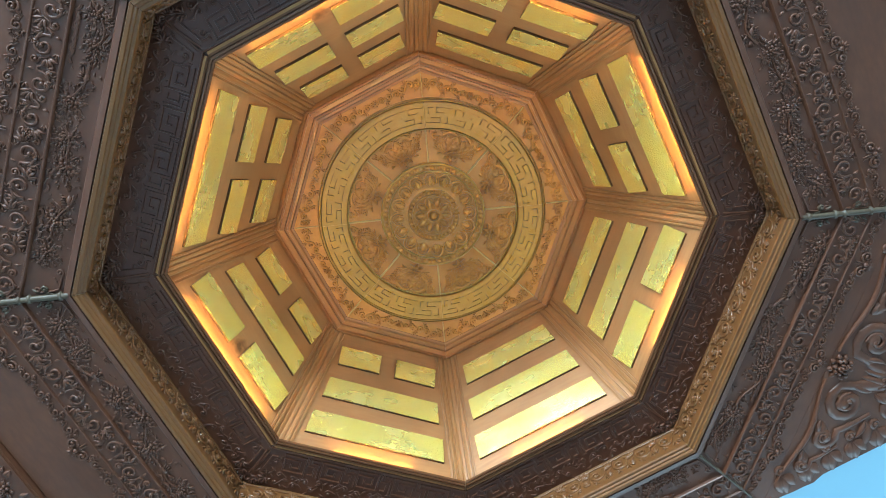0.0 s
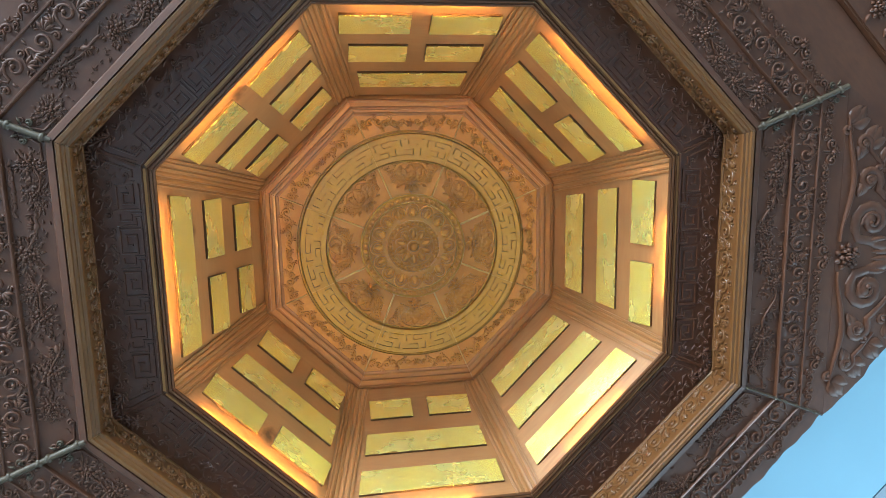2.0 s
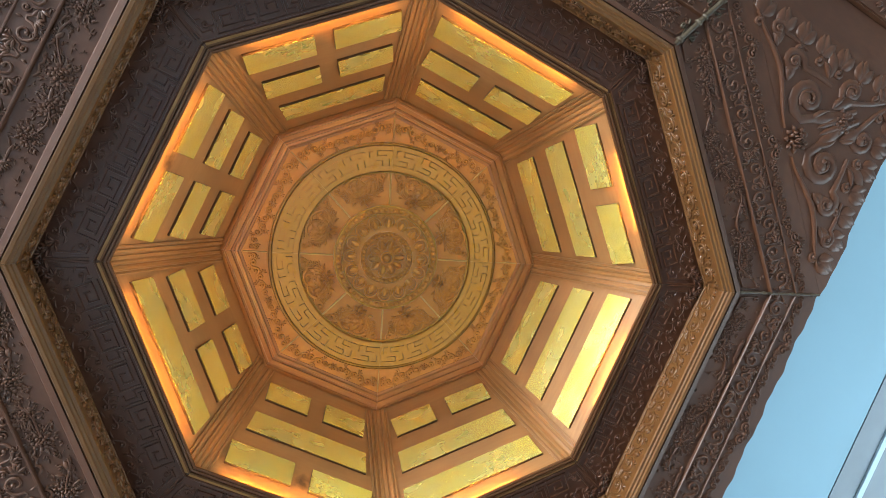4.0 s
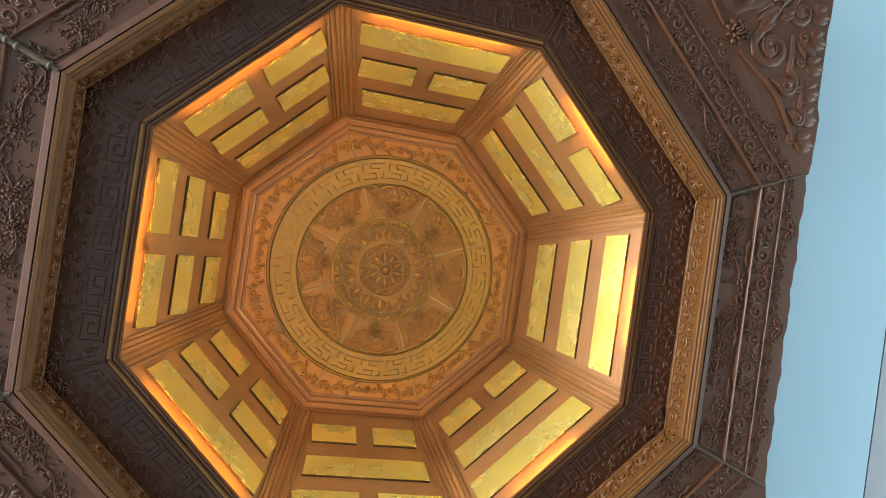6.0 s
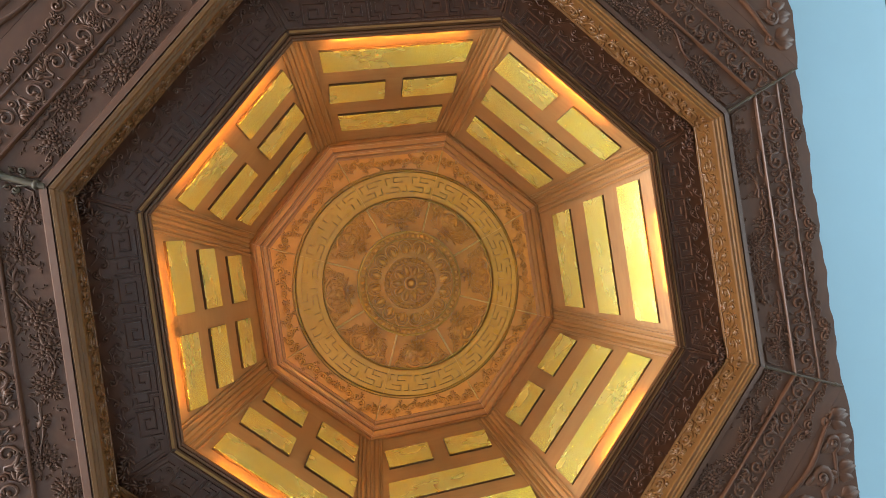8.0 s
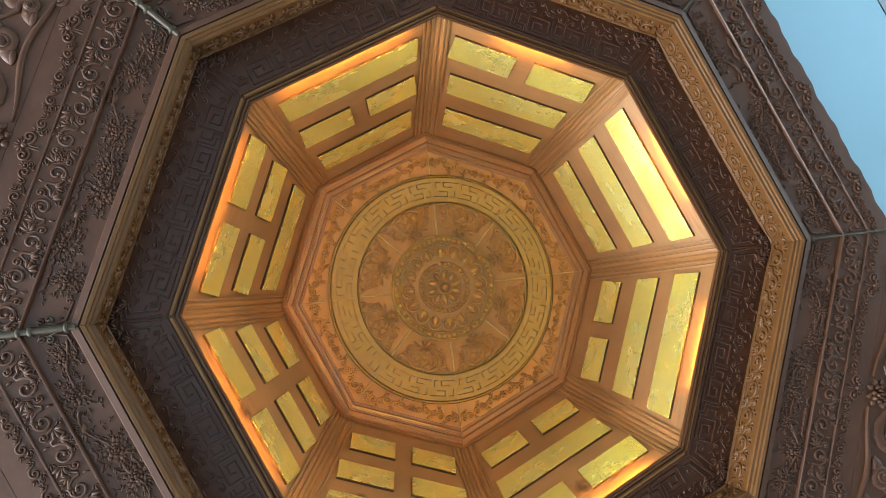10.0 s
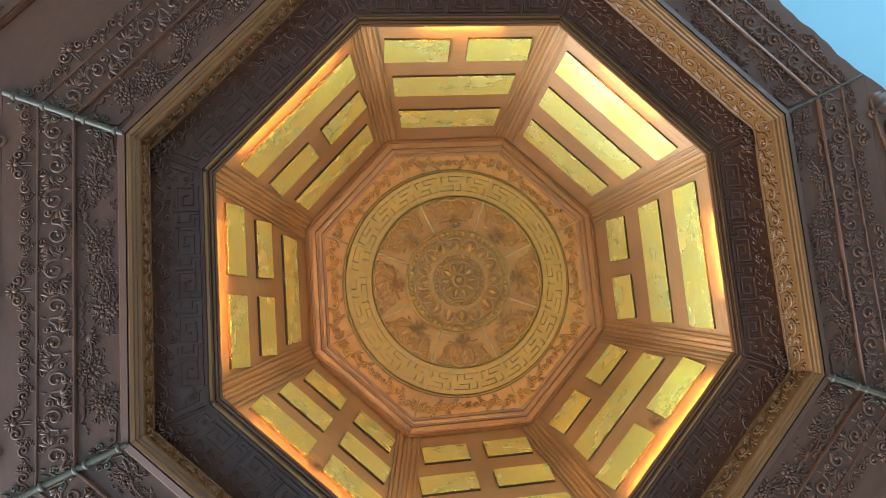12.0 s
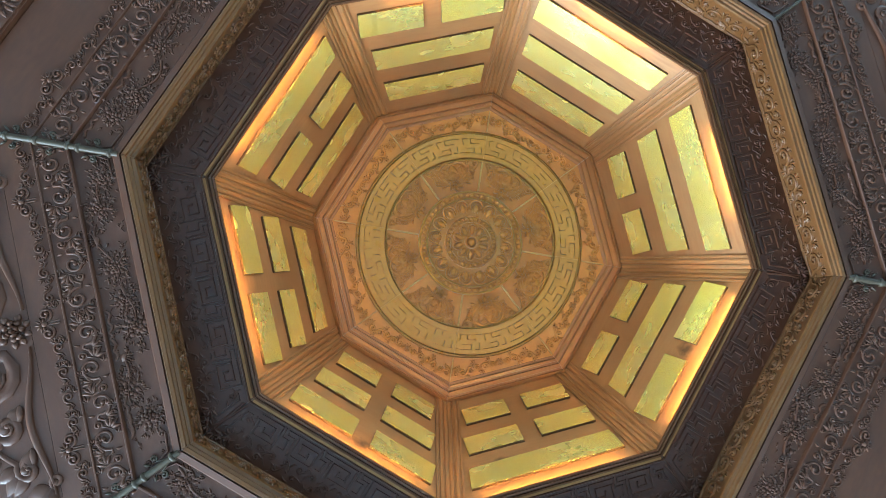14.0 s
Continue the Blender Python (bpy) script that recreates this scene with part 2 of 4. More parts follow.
def trigram_panel(k):
    rnd = random.Random(40 + k)
    lines = TRIGRAMS[k]
    words = " ".join("solid" if s else "broken" for s in lines)
    ob = thing("trigram_panel", f"sloping amber panel, gilded bars {words} downwards", "wall panel",
               "trigram panels round the dome")
    bm = bmesh.new()
    xs = lambda y: (A_C - y * math.cos(SLOPE)) * TAN - 0.002
    low, high = -0.004, WALL_L
    co = []
    for h in (0.0, -0.02):
        co += [(-xs(low), low, h), (xs(low), low, h), (xs(high), high, h), (-xs(high), high, h)]
    vs = [bm.verts.new(WALL_M @ Vector(c)) for c in co]
    for f in ((0, 1, 2, 3), (7, 6, 5, 4), (0, 4, 5, 1), (1, 5, 6, 2), (2, 6, 7, 3), (3, 7, 4, 0)):
        bm.faces.new([vs[i] for i in f])
    part("board", bm, KNOT_WOODS[k - 1] if k in (1, 2, 3) else WALL_WOOD, ob)
    for (y0, y1, half), full in zip(LINES, lines):
        spans = [(-half, half)] if full else [(-half, -0.031), (0.031, half)]
        for x0, x1 in spans:
            gold_bar(ob, x0, x1, y0, y1, rnd)
    ob.matrix_basis = SIDE_AT[k]
    return ob


for k in range(8):
    trigram_panel(k)


# lower rail with three fillets; its lip hides the light strip
rail = thing("lower_rail", "narrow moulded amber rail at the foot of the dome wall", "moulding", "lower rails of the dome")
part("rail", mitred([(A_C + 0.004, 0.003), (A_C + 0.004, -0.004), (A_C - 0.003, -0.008), (A_C - 0.004, -0.001), (A_C - 0.007, -0.001), (A_C - 0.008, -0.008),
                     (A_C - 0.013, -0.008), (A_C - 0.014, -0.001), (A_C - 0.016, -0.001), (A_C - 0.017, -0.005), (A_C - 0.021, -0.004), (A_C - 0.022, 0.003)]), RAIL_WOOD, rail)
around(rail, SIDE_AT)


def light_strip(ends, label):
    """A strip that stops short of the corners by the given length."""
    ob = thing("light_strip", label, "strip light", "strip lights of the dome")
    part("strip", mitred([(A_C - 0.0125, 0.0034), (A_C - 0.0125, 0.0058), (A_C - 0.0195, 0.0058), (A_C - 0.0195, 0.0034)], ends), LED, ob)
    # unseen plate, added to keep the strip's glare off the panel foot
    part("channel", mitred([(A_C - 0.0105, 0.0034), (A_C - 0.0105, 0.0150), (A_C - 0.0118, 0.0150), (A_C - 0.0118, 0.0034)], ends - 0.01), EDGE_WOOD, ob, "thin unseen plate added to shield the panel foot")
    return ob


around(light_strip(0.11, "warm glowing strip light hidden behind the lower rail"), [SIDE_AT[k] for k in (1, 2, 3, 4, 5)])
around(light_strip(0.20, "short warm strip light hidden behind the lower rail"), [SIDE_AT[k] for k in (6, 7, 0)])

# upper frame between the walls and the medallion
A_A, Z_A = 0.540 * COS, 0.494
frame_top = thing("upper_frame", "stepped amber wood moulding framing the carved medallion", "moulding", "upper frames of the dome")
part("moulding", mitred([(A_B + 0.012, 0.54), (A_B + 0.008, 0.500), (A_B - 0.006, 0.486), (A_B - 0.010, 0.493), (A_B - 0.016, 0.493), (A_B - 0.019, 0.482),
                         (A_B - 0.034, 0.478), (A_B - 0.037, 0.488), (A_B - 0.044, 0.488), (A_B - 0.047, 0.478), (A_B - 0.056, 0.476), (A_B - 0.060, 0.488),
                         (A_A + 0.004, 0.490), (A_A, 0.505), (A_A, 0.54)]), FRAME_WOOD, frame_top)
around(frame_top, SIDE_AT)

# posts in the corners of the dome
POST = [(0.046, -0.004), (0.045, 0.006), (0.039, 0.008), (0.037, 0.004), (0.033, 0.004), (0.031, 0.009), (0.026, 0.010), (0.021, 0.008),
        (0.019, 0.004), (0.015, 0.004), (0.012, 0.009), (0.005, 0.010), (0.0, 0.008)]


def corner_post():
    ob = thing("corner_post", "moulded amber wood post in the corner of the dome", "post", "corner posts of the dome")
    bm = bmesh.new()
    lo, hi = Vector((0, 0.892, 0)), Vector((0, 0.617, 0.518))
    along = (hi - lo).normalized()
    inward = Vector((0, -along.z, along.y))
    lean = TAN * math.sin(SLOPE)
    loops = []
    sec = POST + [(-t, h) for t, h in POST[-2::-1]]
    for end, base, up in ((0, lo, 0.012), (1, hi, 0.004)):
        loops.append([bm.verts.new(base + along * up + Vector((t, 0, 0)) + inward * (h + abs(t) * lean)) for t, h in sec])
    n = len(sec)
    for i in range(n - 1):
        bm.faces.new((loops[0][i], loops[0][i + 1], loops[1][i + 1], loops[1][i]))
    back = [[bm.verts.new(base + Vector((t, 0, 0)) - inward * 0.03) for t in (-0.05, 0.05)] for base in (lo, hi)]
    bm.faces.new((loops[0][0], loops[1][0], back[1][1], back[0][1]))
    bm.faces.new((loops[0][-1], back[0][0], back[1][0], loops[1][-1]))
    bm.faces.new((back[0][0], back[0][1], back[1][1], back[1][0]))
    bm.faces.new(loops[0] + back[0])
    bm.faces.new(loops[1][::-1] + back[1][::-1])
    part("shaft", bm, POST_WOOD, ob)
    return ob


around(corner_post(), CORNER_AT)

# ---- carved soffits ----
A_E, Z_E = 0.990, -0.004
A_D, Z_D = 1.087 * COS, -0.135
A_G, A_H, A_I = 1.150, 1.243, 1.335
Z_F = -0.128


def board_profile(a0, a1, z, thick=0.02):
    return [(a0, z), (a1, z), (a1, z + thick), (a0, z + thick)]

# ---- carving ----
class Carving:
    """Raised work on a face: x and y in the face, h out of it."""

    def __init__(self):
        self.verts, self.faces, self.crisp = [], [], []

    def stroke(self, pts, width, height, closed=False, base=-0.001):
        p = np.asarray(pts, float)
        n = len(p)
        if closed:
            t = np.roll(p, -1, 0) - np.roll(p, 1, 0)
        else:
            t = np.gradient(p, axis=0)
        t /= np.linalg.norm(t, axis=1, keepdims=True) + 1e-9
        side = np.stack([-t[:, 1], t[:, 0]], 1)
        w = np.broadcast_to(np.asarray(width, float) / 2, (n,))[:, None]
        h = np.broadcast_to(np.asarray(height, float), (n,))
        first = len(self.verts)
        for c, k in ((-1.0, 0.0), (-0.86, 0.64), (0.0, 1.0), (0.86, 0.64), (1.0, 0.0)):
            q = p + side * w * c
            for (x, y), hh in zip(q, base + h * k):
                self.verts.append((x, y, hh))
        for c in range(4):
            for i in range(n if closed else n - 1):
                j = (i + 1) % n
                if c in (0, 3):
                    self.crisp.append(len(self.faces))
                self.faces.append((first + c * n + i, first + c * n + j, first + (c + 1) * n + j, first + (c + 1) * n + i))

    def sharp(self, pts, width, height, base=-0.001):
        """A line of straight pieces with square corners."""
        for (x0, y0), (x1, y1) in zip(pts[:-1], pts[1:]):
            d = Vector((x1 - x0, y1 - y0)).normalized() * width * 0.5
            ax, ay, bx, by = x0 - d.x, y0 - d.y, x1 + d.x, y1 + d.y
            nx, ny = -d.y, d.x
            f = len(self.verts)
            for k, hh in ((1.0, base), (0.55, height)):
                e = 1 - k
                for px, py, s, q in ((ax, ay, 1, 1), (bx, by, 1, -1), (bx, by, -1, -1), (ax, ay, -1, 1)):
                    self.verts.append((px + nx * s * k + d.x * e * q, py + ny * s * k + d.y * e * q, hh))
            self.crisp += list(range(len(self.faces), len(self.faces) + 5))
            self.faces += [(f + 4, f + 5, f + 6, f + 7), (f, f + 1, f + 5, f + 4), (f + 1, f + 2, f + 6, f + 5), (f + 2, f + 3, f + 7, f + 6), (f + 3, f, f + 4, f + 7)]

    def leaf(self, x, y, angle, length, width, height, bend=0.0, n=6):
        """A tapering lobe that starts at x, y."""
        s = np.linspace(0, 1, n)
        a = angle + bend * s
        p = np.stack([x + np.cumsum(np.cos(a)) * length / n, y + np.cumsum(np.sin(a)) * length / n], 1)
        self.stroke(p, width * (0.12 + np.sin(np.pi * s ** 0.8)) * 0.9, height * (0.35 + 0.65 * np.sin(np.pi * s)))

    def fan(self, x, y, angle, size, count=5, spread=1.7, height=0.006):
        for i in range(count):
            a = angle + spread * (i / (count - 1) - 0.5)
            self.leaf(x, y, a, size * (1 - 0.25 * abs(i / (count - 1) - 0.5)), size * 0.27, height, 1.1 * (i / (count - 1) - 0.5))

    def spiral(self, cx, cy, r0, r1, a0, turns, width, height, lead=()):
        n = max(10, int(abs(turns) * 13))
        s = np.linspace(0, 1, n)
        a = a0 + turns * 2 * np.pi * s
        r = r0 + (r1 - r0) * s ** 0.8
        p = np.stack([cx + r * np.cos(a), cy + r * np.sin(a)], 1)
        if len(lead):
            p = np.concatenate([np.asarray(lead, float), p])
        m = len(p)
        k = np.linspace(0, 1, m)
        self.stroke(p, 1.35 * width * (0.45 + 0.55 * np.minimum(1, k * 4)) * (1 - 0.4 * k), height * (0.6 + 0.4 * k))
        self.bead(p[-1][0], p[-1][1], width * 0.85, height * 1.05)

    def bead(self, x, y, r, h, n=7):
        f = len(self.verts)
        for k, (rr, hh) in enumerate(((1.0, 0.0), (0.75, 0.7))):
            for i in range(n):
                a = 2 * math.pi * i / n
                self.verts.append((x + r * rr * math.cos(a), y + r * rr * math.sin(a), h * hh))
        self.verts.append((x, y, h))
        for i in range(n):
            j = (i + 1) % n
            self.faces.append((f + i, f + j, f + n + j, f + n + i))
            self.faces.append((f + n + i, f + n + j, f + 2 * n))

    def peony(self, x, y, r, h, rnd):
        for ring, (count, rr, ln) in enumerate(((9, 0.45, 0.62), (7, 0.22, 0.48), (4, 0.04, 0.34))):
            off = rnd.uniform(0, 6.3)
            for i in range(count):
                a = off + 2 * math.pi * i / count + rnd.uniform(-0.15, 0.15)
                self.leaf(x + r * rr * math.cos(a), y + r * rr * math.sin(a), a + rnd.uniform(-0.25, 0.25), r * ln, r * 0.42, h * (0.6 + 0.28 * ring), n=5)
        self.bead(x, y, r * 0.16, h * 1.25, 6)

    def make(self, name, mat, parent, place, label="", deep=0.95):
        """place: takes x, y, h and gives a point in the thing's own space."""
        ob = link_mesh(name, [place(x, y, h * deep) for x, y, h in self.verts], self.faces, mat, parent, label, smooth=True)
        for i in self.crisp:
            ob.data.polygons[i].use_smooth = False
        return ob


def soffit(z):
    return lambda x, y, h: (x, y, z - h)


def ridge(a0, a1, z, drop):
    """A narrow moulded strip along a side."""
    return mitred([(a0, z + 0.004), (a0 + 0.002, z - drop * 0.6), (a0 + (a1 - a0) * 0.35, z - drop), (a1 - (a1 - a0) * 0.35, z - drop), (a1 - 0.002, z - drop * 0.6), (a1, z + 0.004)])


def share(ob, parent, m):
    """Another part on the same mesh."""
    o = ob.copy()
    scene.collection.objects.link(o)
    o.parent, o.matrix_basis = parent, m
    return o


# fret frieze: square keys towards the dome, cloud scrolls towards the cornice
def fret_frieze():
    ob = thing("fret_frieze", "dark carved soffit board with key fret and cloud scrolls", "frieze", "fret friezes round the dome")
    z = 0.004
    part("board", mitred(board_profile(A_C + 0.005, A_E + 0.02, z)), DARK_WOOD, ob)
    part("border", ridge(A_C + 0.012, A_C + 0.022, z, 0.007), DARK_WOOD, ob)
    y0 = A_C + 0.030
    key = Carving()
    w, h = 0.072, 0.062
    key.sharp([(x * w, y0 + y * h) for x, y in ((-0.5, 0.0), (0.5, 0.0), (0.5, 1.0), (-0.5, 1.0), (-0.5, 0.26), (0.24, 0.26), (0.24, 0.72), (-0.16, 0.72), (-0.16, 0.50))], 0.0070, 0.0062)
    k0 = key.make("fret_key", DARK_WOOD, ob, soffit(z))
    link = Carving()
    link.sharp([(0.0, y0 - 0.001), (0.0, y0 + 0.026), (0.022, y0 + 0.026), (0.022, y0 + 0.058), (0.006, y0 + 0.058)], 0.0060, 0.0055)
    hook = Carving()
    hook.sharp([(0.040, y0), (0.012, y0), (0.012, y0 + 0.014), (0.036, y0 + 0.014), (0.036, y0 + 0.066)], 0.0055, 0.0050)
    l0 = link.make("fret_link", DARK_WOOD, ob, soffit(z))
    h0 = hook.make("fret_hook", DARK_WOOD, ob, soffit(z))
    xs = [-0.258, -0.129, 0.0, 0.129, 0.258]
    for i, x in enumerate(xs):
        turn_round = Matrix.Diagonal((-1 if i % 2 else 1, 1, 1, 1))
        if i:
            share(k0, ob, pose(x, 0, 0) @ turn_round)
        else:
            k0.matrix_basis = pose(x, 0, 0)
        if 0 < i < 4:
            share(l0, ob, pose(x + 0.046, 0, 0))
            share(h0, ob, pose(x + 0.046, 0, 0))
    l0.matrix_basis = h0.matrix_basis = pose(xs[0] + 0.046, 0, 0)
    # cloud wisps in three shapes fill the rest of the board
    wisps = []
    for lead, r, turns, bend in (([(-0.034, -0.012), (-0.026, -0.003), (-0.018, 0.006)], 0.013, -1.1, 0.9), ([(-0.026, 0.012), (-0.018, 0.002)], 0.010, 0.9, -0.9), ([(-0.040, 0.004), (-0.026, -0.006), (-0.014, 0.004)], 0.011, -0.8, 1.4)):
        c = Carving()
        c.spiral(0.0, 0.0, r, 0.003, 2.8 if turns < 0 else -2.4, turns, 0.0058, 0.0065, lead=lead)
        c.leaf(0.006, -0.012, -0.2, 0.030, 0.0065, 0.0058, bend)
        c.leaf(-0.012, 0.010, 2.4, 0.020, 0.0055, 0.0052, -bend)
        wisps.append(c.make("cloud_scroll", DARK_WOOD, ob, soffit(z)))
    rnd = random.Random(31)
    spots = [(x, A_C + 0.116 + rnd.uniform(-0.005, 0.008)) for x in np.arange(-0.345, 0.35, 0.046)] + [(x, A_C + 0.143) for x in np.arange(-0.37, 0.38, 0.062)] + [(x, A_C + 0.064) for x in (-0.322, 0.322)]
    for i, (x, yy) in enumerate(spots):
        m = pose(x, yy, 0, 0, 0, rnd.uniform(-25, 25)) @ Matrix.Diagonal((rnd.choice((-1, 1)), rnd.choice((-1, 1)), 1, 1))
        if i < 3:
            wisps[i].matrix_basis = m
        else:
            share(wisps[i % 3], ob, m)
    for sgn in (-1, 1):
        br = Carving()
        x, y = sgn * 0.318, A_C + 0.045
        br.sharp([(x, y), (x + sgn * 0.018, y), (x + sgn * 0.046, y + 0.07)], 0.007, 0.006)
        br.stroke([(x + sgn * 0.03, y - 0.014), (x + sgn * 0.066, y + 0.06), (x + sgn * 0.074, y + 0.09)], 0.009, 0.006)
        br.make("corner_bracket", DARK_WOOD, ob, soffit(z))
        lf = Carving()
        for j in range(3):
            lf.fan(sgn * (0.34 + 0.022 * j), A_C + 0.128 + 0.008 * j, math.pi / 2 - sgn * (0.9 - 0.5 * j), 0.034, 5, 2.0, 0.012)
        lf.make("corner_leaves", DARK_WOOD, ob, soffit(z))
    return ob


around(fret_frieze(), SIDE_AT)


# cornice: a leaning face with a running scroll, and polished fillets below it
def cornice():
    ob = thing("cornice", "golden brown carved cornice with polished fillets", "cornice", "cornices round the dome")
    lo, hi = (A_D - 0.022, -0.113), (A_E + 0.002, -0.006)
    part("core", mitred([(A_E, 0.002), hi, lo, (A_D - 0.021, -0.119), (A_D + 0.030, -0.119), (A_D + 0.03, -0.08), (A_E + 0.05, 0.002)]), CORNICE_WOOD, ob)
    part("fillet", mitred([(A_D - 0.024, -0.118), (A_D - 0.022, -0.124), (A_D - 0.014, -0.125), (A_D - 0.012, -0.131), (A_D - 0.006, -0.132), (A_D - 0.004, -0.139),
                           (A_D + 0.005, -0.140), (A_D + 0.008, -0.134), (A_D + 0.010, -0.134), (A_D + 0.012, -0.1195), (A_D - 0.01, -0.1195)]), FILLET_WOOD, ob, "polished double fillet with worn gilding")
    part("band", mitred([(A_D + 0.0125, -0.1195), (A_D + 0.0125, -0.137), (A_D + 0.030, -0.134), (A_D + 0.034, -0.129), (A_D + 0.034, -0.1195)]), SOFFIT_WOOD, ob)
    up = Vector((0, hi[0] - lo[0], hi[1] - lo[1]))
    face = up.length
    up.normalize()
    out = Vector((0, -up.z, up.y))
    place = lambda x, y, h: tuple(Vector((x, lo[0], lo[1])) + up * y + out * h)
    mid = face * 0.56
    sc = Carving()
    sc.spiral(0.0, mid + 0.002, 0.030, 0.005, 3.3, 1.35, 0.0085, 0.010, lead=[(-0.050, mid + 0.034), (-0.043, mid + 0.030), (-0.034, mid + 0.018)])
    sc.spiral(0.040, mid - 0.020, 0.015, 0.003, 1.6, -1.1, 0.007, 0.009, lead=[(0.022, mid + 0.010), (0.032, mid)])
    sc.fan(0.030, mid + 0.012, 0.9, 0.038, 5, 1.7, 0.010)
    sc.fan(-0.030, mid - 0.018, -2.0, 0.030, 4, 1.3, 0.009)
    sc.fan(0.004, mid - 0.028, -0.9, 0.022, 3, 1.0, 0.008)
    sc.leaf(-0.040, mid + 0.012, 2.6, 0.026, 0.009, 0.009, 0.8)
    s0 = sc.make("scroll", CORNICE_WOOD, ob, place)
    n = 9
    for i in range(n):
        x = (i - (n - 1) / 2) * 0.088
        m = pose(x, 0, 0) @ Matrix.Diagonal((1 if x <= 0 else -1, 1, 1, 1))
        if i:
            share(s0, ob, m)
        else:
            s0.matrix_basis = m
    lip = Carving()
    lip.stroke([(x, face - 0.006) for x in np.linspace(-0.405, 0.405, 60)], 0.008 + 0.004 * np.sin(np.linspace(0, 90, 60)), 0.008)
    lip.make("leaf_edging", CORNICE_WOOD, ob, place)
    return ob


around(cornice(), SIDE_AT)


# flower friezes: peonies, leafy twigs and birds, another composition on every side
def bird(c, x, y, size, a):
    ca, sa = math.cos(a), math.sin(a)
    at = lambda u, v: (x + (u * ca - v * sa) * size, y + (u * sa + v * ca) * size)
    c.leaf(*at(-0.6, 0), a, size * 1.2, size * 0.5, 0.011, 0.3)
    c.bead(*at(0.62, 0.12), size * 0.17, 0.011)
    c.leaf(*at(0.7, 0.15), a + 0.2, size * 0.22, size * 0.08, 0.006)
    for i in range(4):
        c.leaf(*at(-0.1 + 0.1 * i, 0.08), a + 1.9 - 0.25 * i, size * 0.7, size * 0.16, 0.012)
        c.leaf(*at(-0.55, 0), a + math.pi - 0.3 + 0.2 * i, size * 0.75, size * 0.12, 0.008)


def flower_frieze(k):
    rnd = random.Random(900 + 17 * k)
    ob = thing("flower_frieze", "brown soffit board carved with peonies, twigs and birds", "frieze", "flower friezes round the dome")
    a0, a1 = A_D + 0.0345, A_G - 0.002
    part("board", mitred(board_profile(a0, a1, Z_F + 0.004)), SOFFIT_WOOD, ob)
    mid = (a0 + a1) / 2
    place = soffit(Z_F + 0.004)
    n = 60
    xs = np.linspace(-0.40, 0.40, n)
    ph = rnd.uniform(0, 6)
    ys = mid + 0.026 * np.sin(xs * 15 + ph) + 0.010 * np.sin(xs * 41 + ph * 2)
    for i0 in range(0, n - 8, 13):
        seg = slice(i0, min(i0 + 11, n))
        branch = Carving()
        branch.stroke(np.stack([xs[seg], ys[seg]], 1), np.linspace(0.008, 0.004, len(xs[seg])), 0.009)
        for _ in range(5):
            i = rnd.randrange(i0, min(i0 + 11, n))
            branch.leaf(xs[i], ys[i], rnd.uniform(0, 6.3), rnd.uniform(0.02, 0.04), 0.006, 0.008, rnd.uniform(-1, 1))
        branch.make("branch", SOFFIT_WOOD, ob, place)
    x = -0.37 + rnd.uniform(0, 0.03)
    turn = 0
    while x < 0.39:
        turn += 1
        i = min(n - 1, max(0, int((x + 0.4) / 0.8 * (n - 1))))
        y = min(max(ys[i] + rnd.uniform(-0.012, 0.012), a0 + 0.03), a1 - 0.026)
        c = Carving()
        if turn % 4 == 3 and rnd.random() < 0.8:
            bird(c, x, y, 0.032, rnd.uniform(-0.6, 0.6) + (math.pi if rnd.random() < 0.5 else 0))
            c.make("bird", SOFFIT_WOOD, ob, place)
            c = Carving()
            for _ in range(7):
                c.leaf(x + rnd.uniform(-0.03, 0.03), y + rnd.uniform(-0.03, 0.03), rnd.uniform(0, 6.3), 0.016, 0.006, 0.007)
            c.make("leaves", SOFFIT_WOOD, ob, place)
        else:
            r = rnd.uniform(0.025, 0.034)
            for _ in range(64):
                a, d = rnd.uniform(0, 6.3), rnd.uniform(0.45, 1.25) * r
                px, py = x + d * math.cos(a) * 1.25, y + d * math.sin(a)
                if a0 + 0.006 < py < a1 - 0.006:
                    c.leaf(px, py, a + rnd.uniform(-0.8, 0.8), rnd.uniform(0.010, 0.021), 0.0062, rnd.uniform(0.005, 0.010), rnd.uniform(-0.7, 0.7), 5)
            c.peony(x, y, r, 0.012, rnd)
            c.make("peony", SOFFIT_WOOD, ob, place, deep=0.95)
        x += rnd.uniform(0.076, 0.098)
    buds = Carving()
    for _ in range(46):
        bx = rnd.uniform(-0.42, 0.42)
        by = rnd.uniform(a0 + 0.010, a1 - 0.010)
        for q in range(3):
            buds.leaf(bx, by, rnd.uniform(0, 6.3), rnd.uniform(0.010, 0.018), 0.0042, 0.006, rnd.uniform(-1, 1), 5)
    buds.make("leaves", SOFFIT_WOOD, ob, place)
    for sgn in (-1, 1):
        h = Carving()
        x = sgn * (a0 * TAN - 0.016)
        h.stroke([(x - sgn * 0.05, a0 + 0.010), (x - sgn * 0.02, a0 + 0.012), (x, a0 + 0.012), (x + sgn * 0.012, a0 + 0.03), (x + sgn * 0.024, a0 + 0.06)], 0.006, 0.008)
        h.spiral(x - sgn * 0.05, a0 + 0.020, 0.010, 0.003, -math.pi / 2, -sgn * 1.0, 0.006, 0.008)
        h.spiral(x + sgn * 0.020, a0 + 0.068, 0.011, 0.003, 0 if sgn > 0 else math.pi, sgn * 1.0, 0.006, 0.008)
        h.make("corner_hook", SOFFIT_WOOD, ob, place)
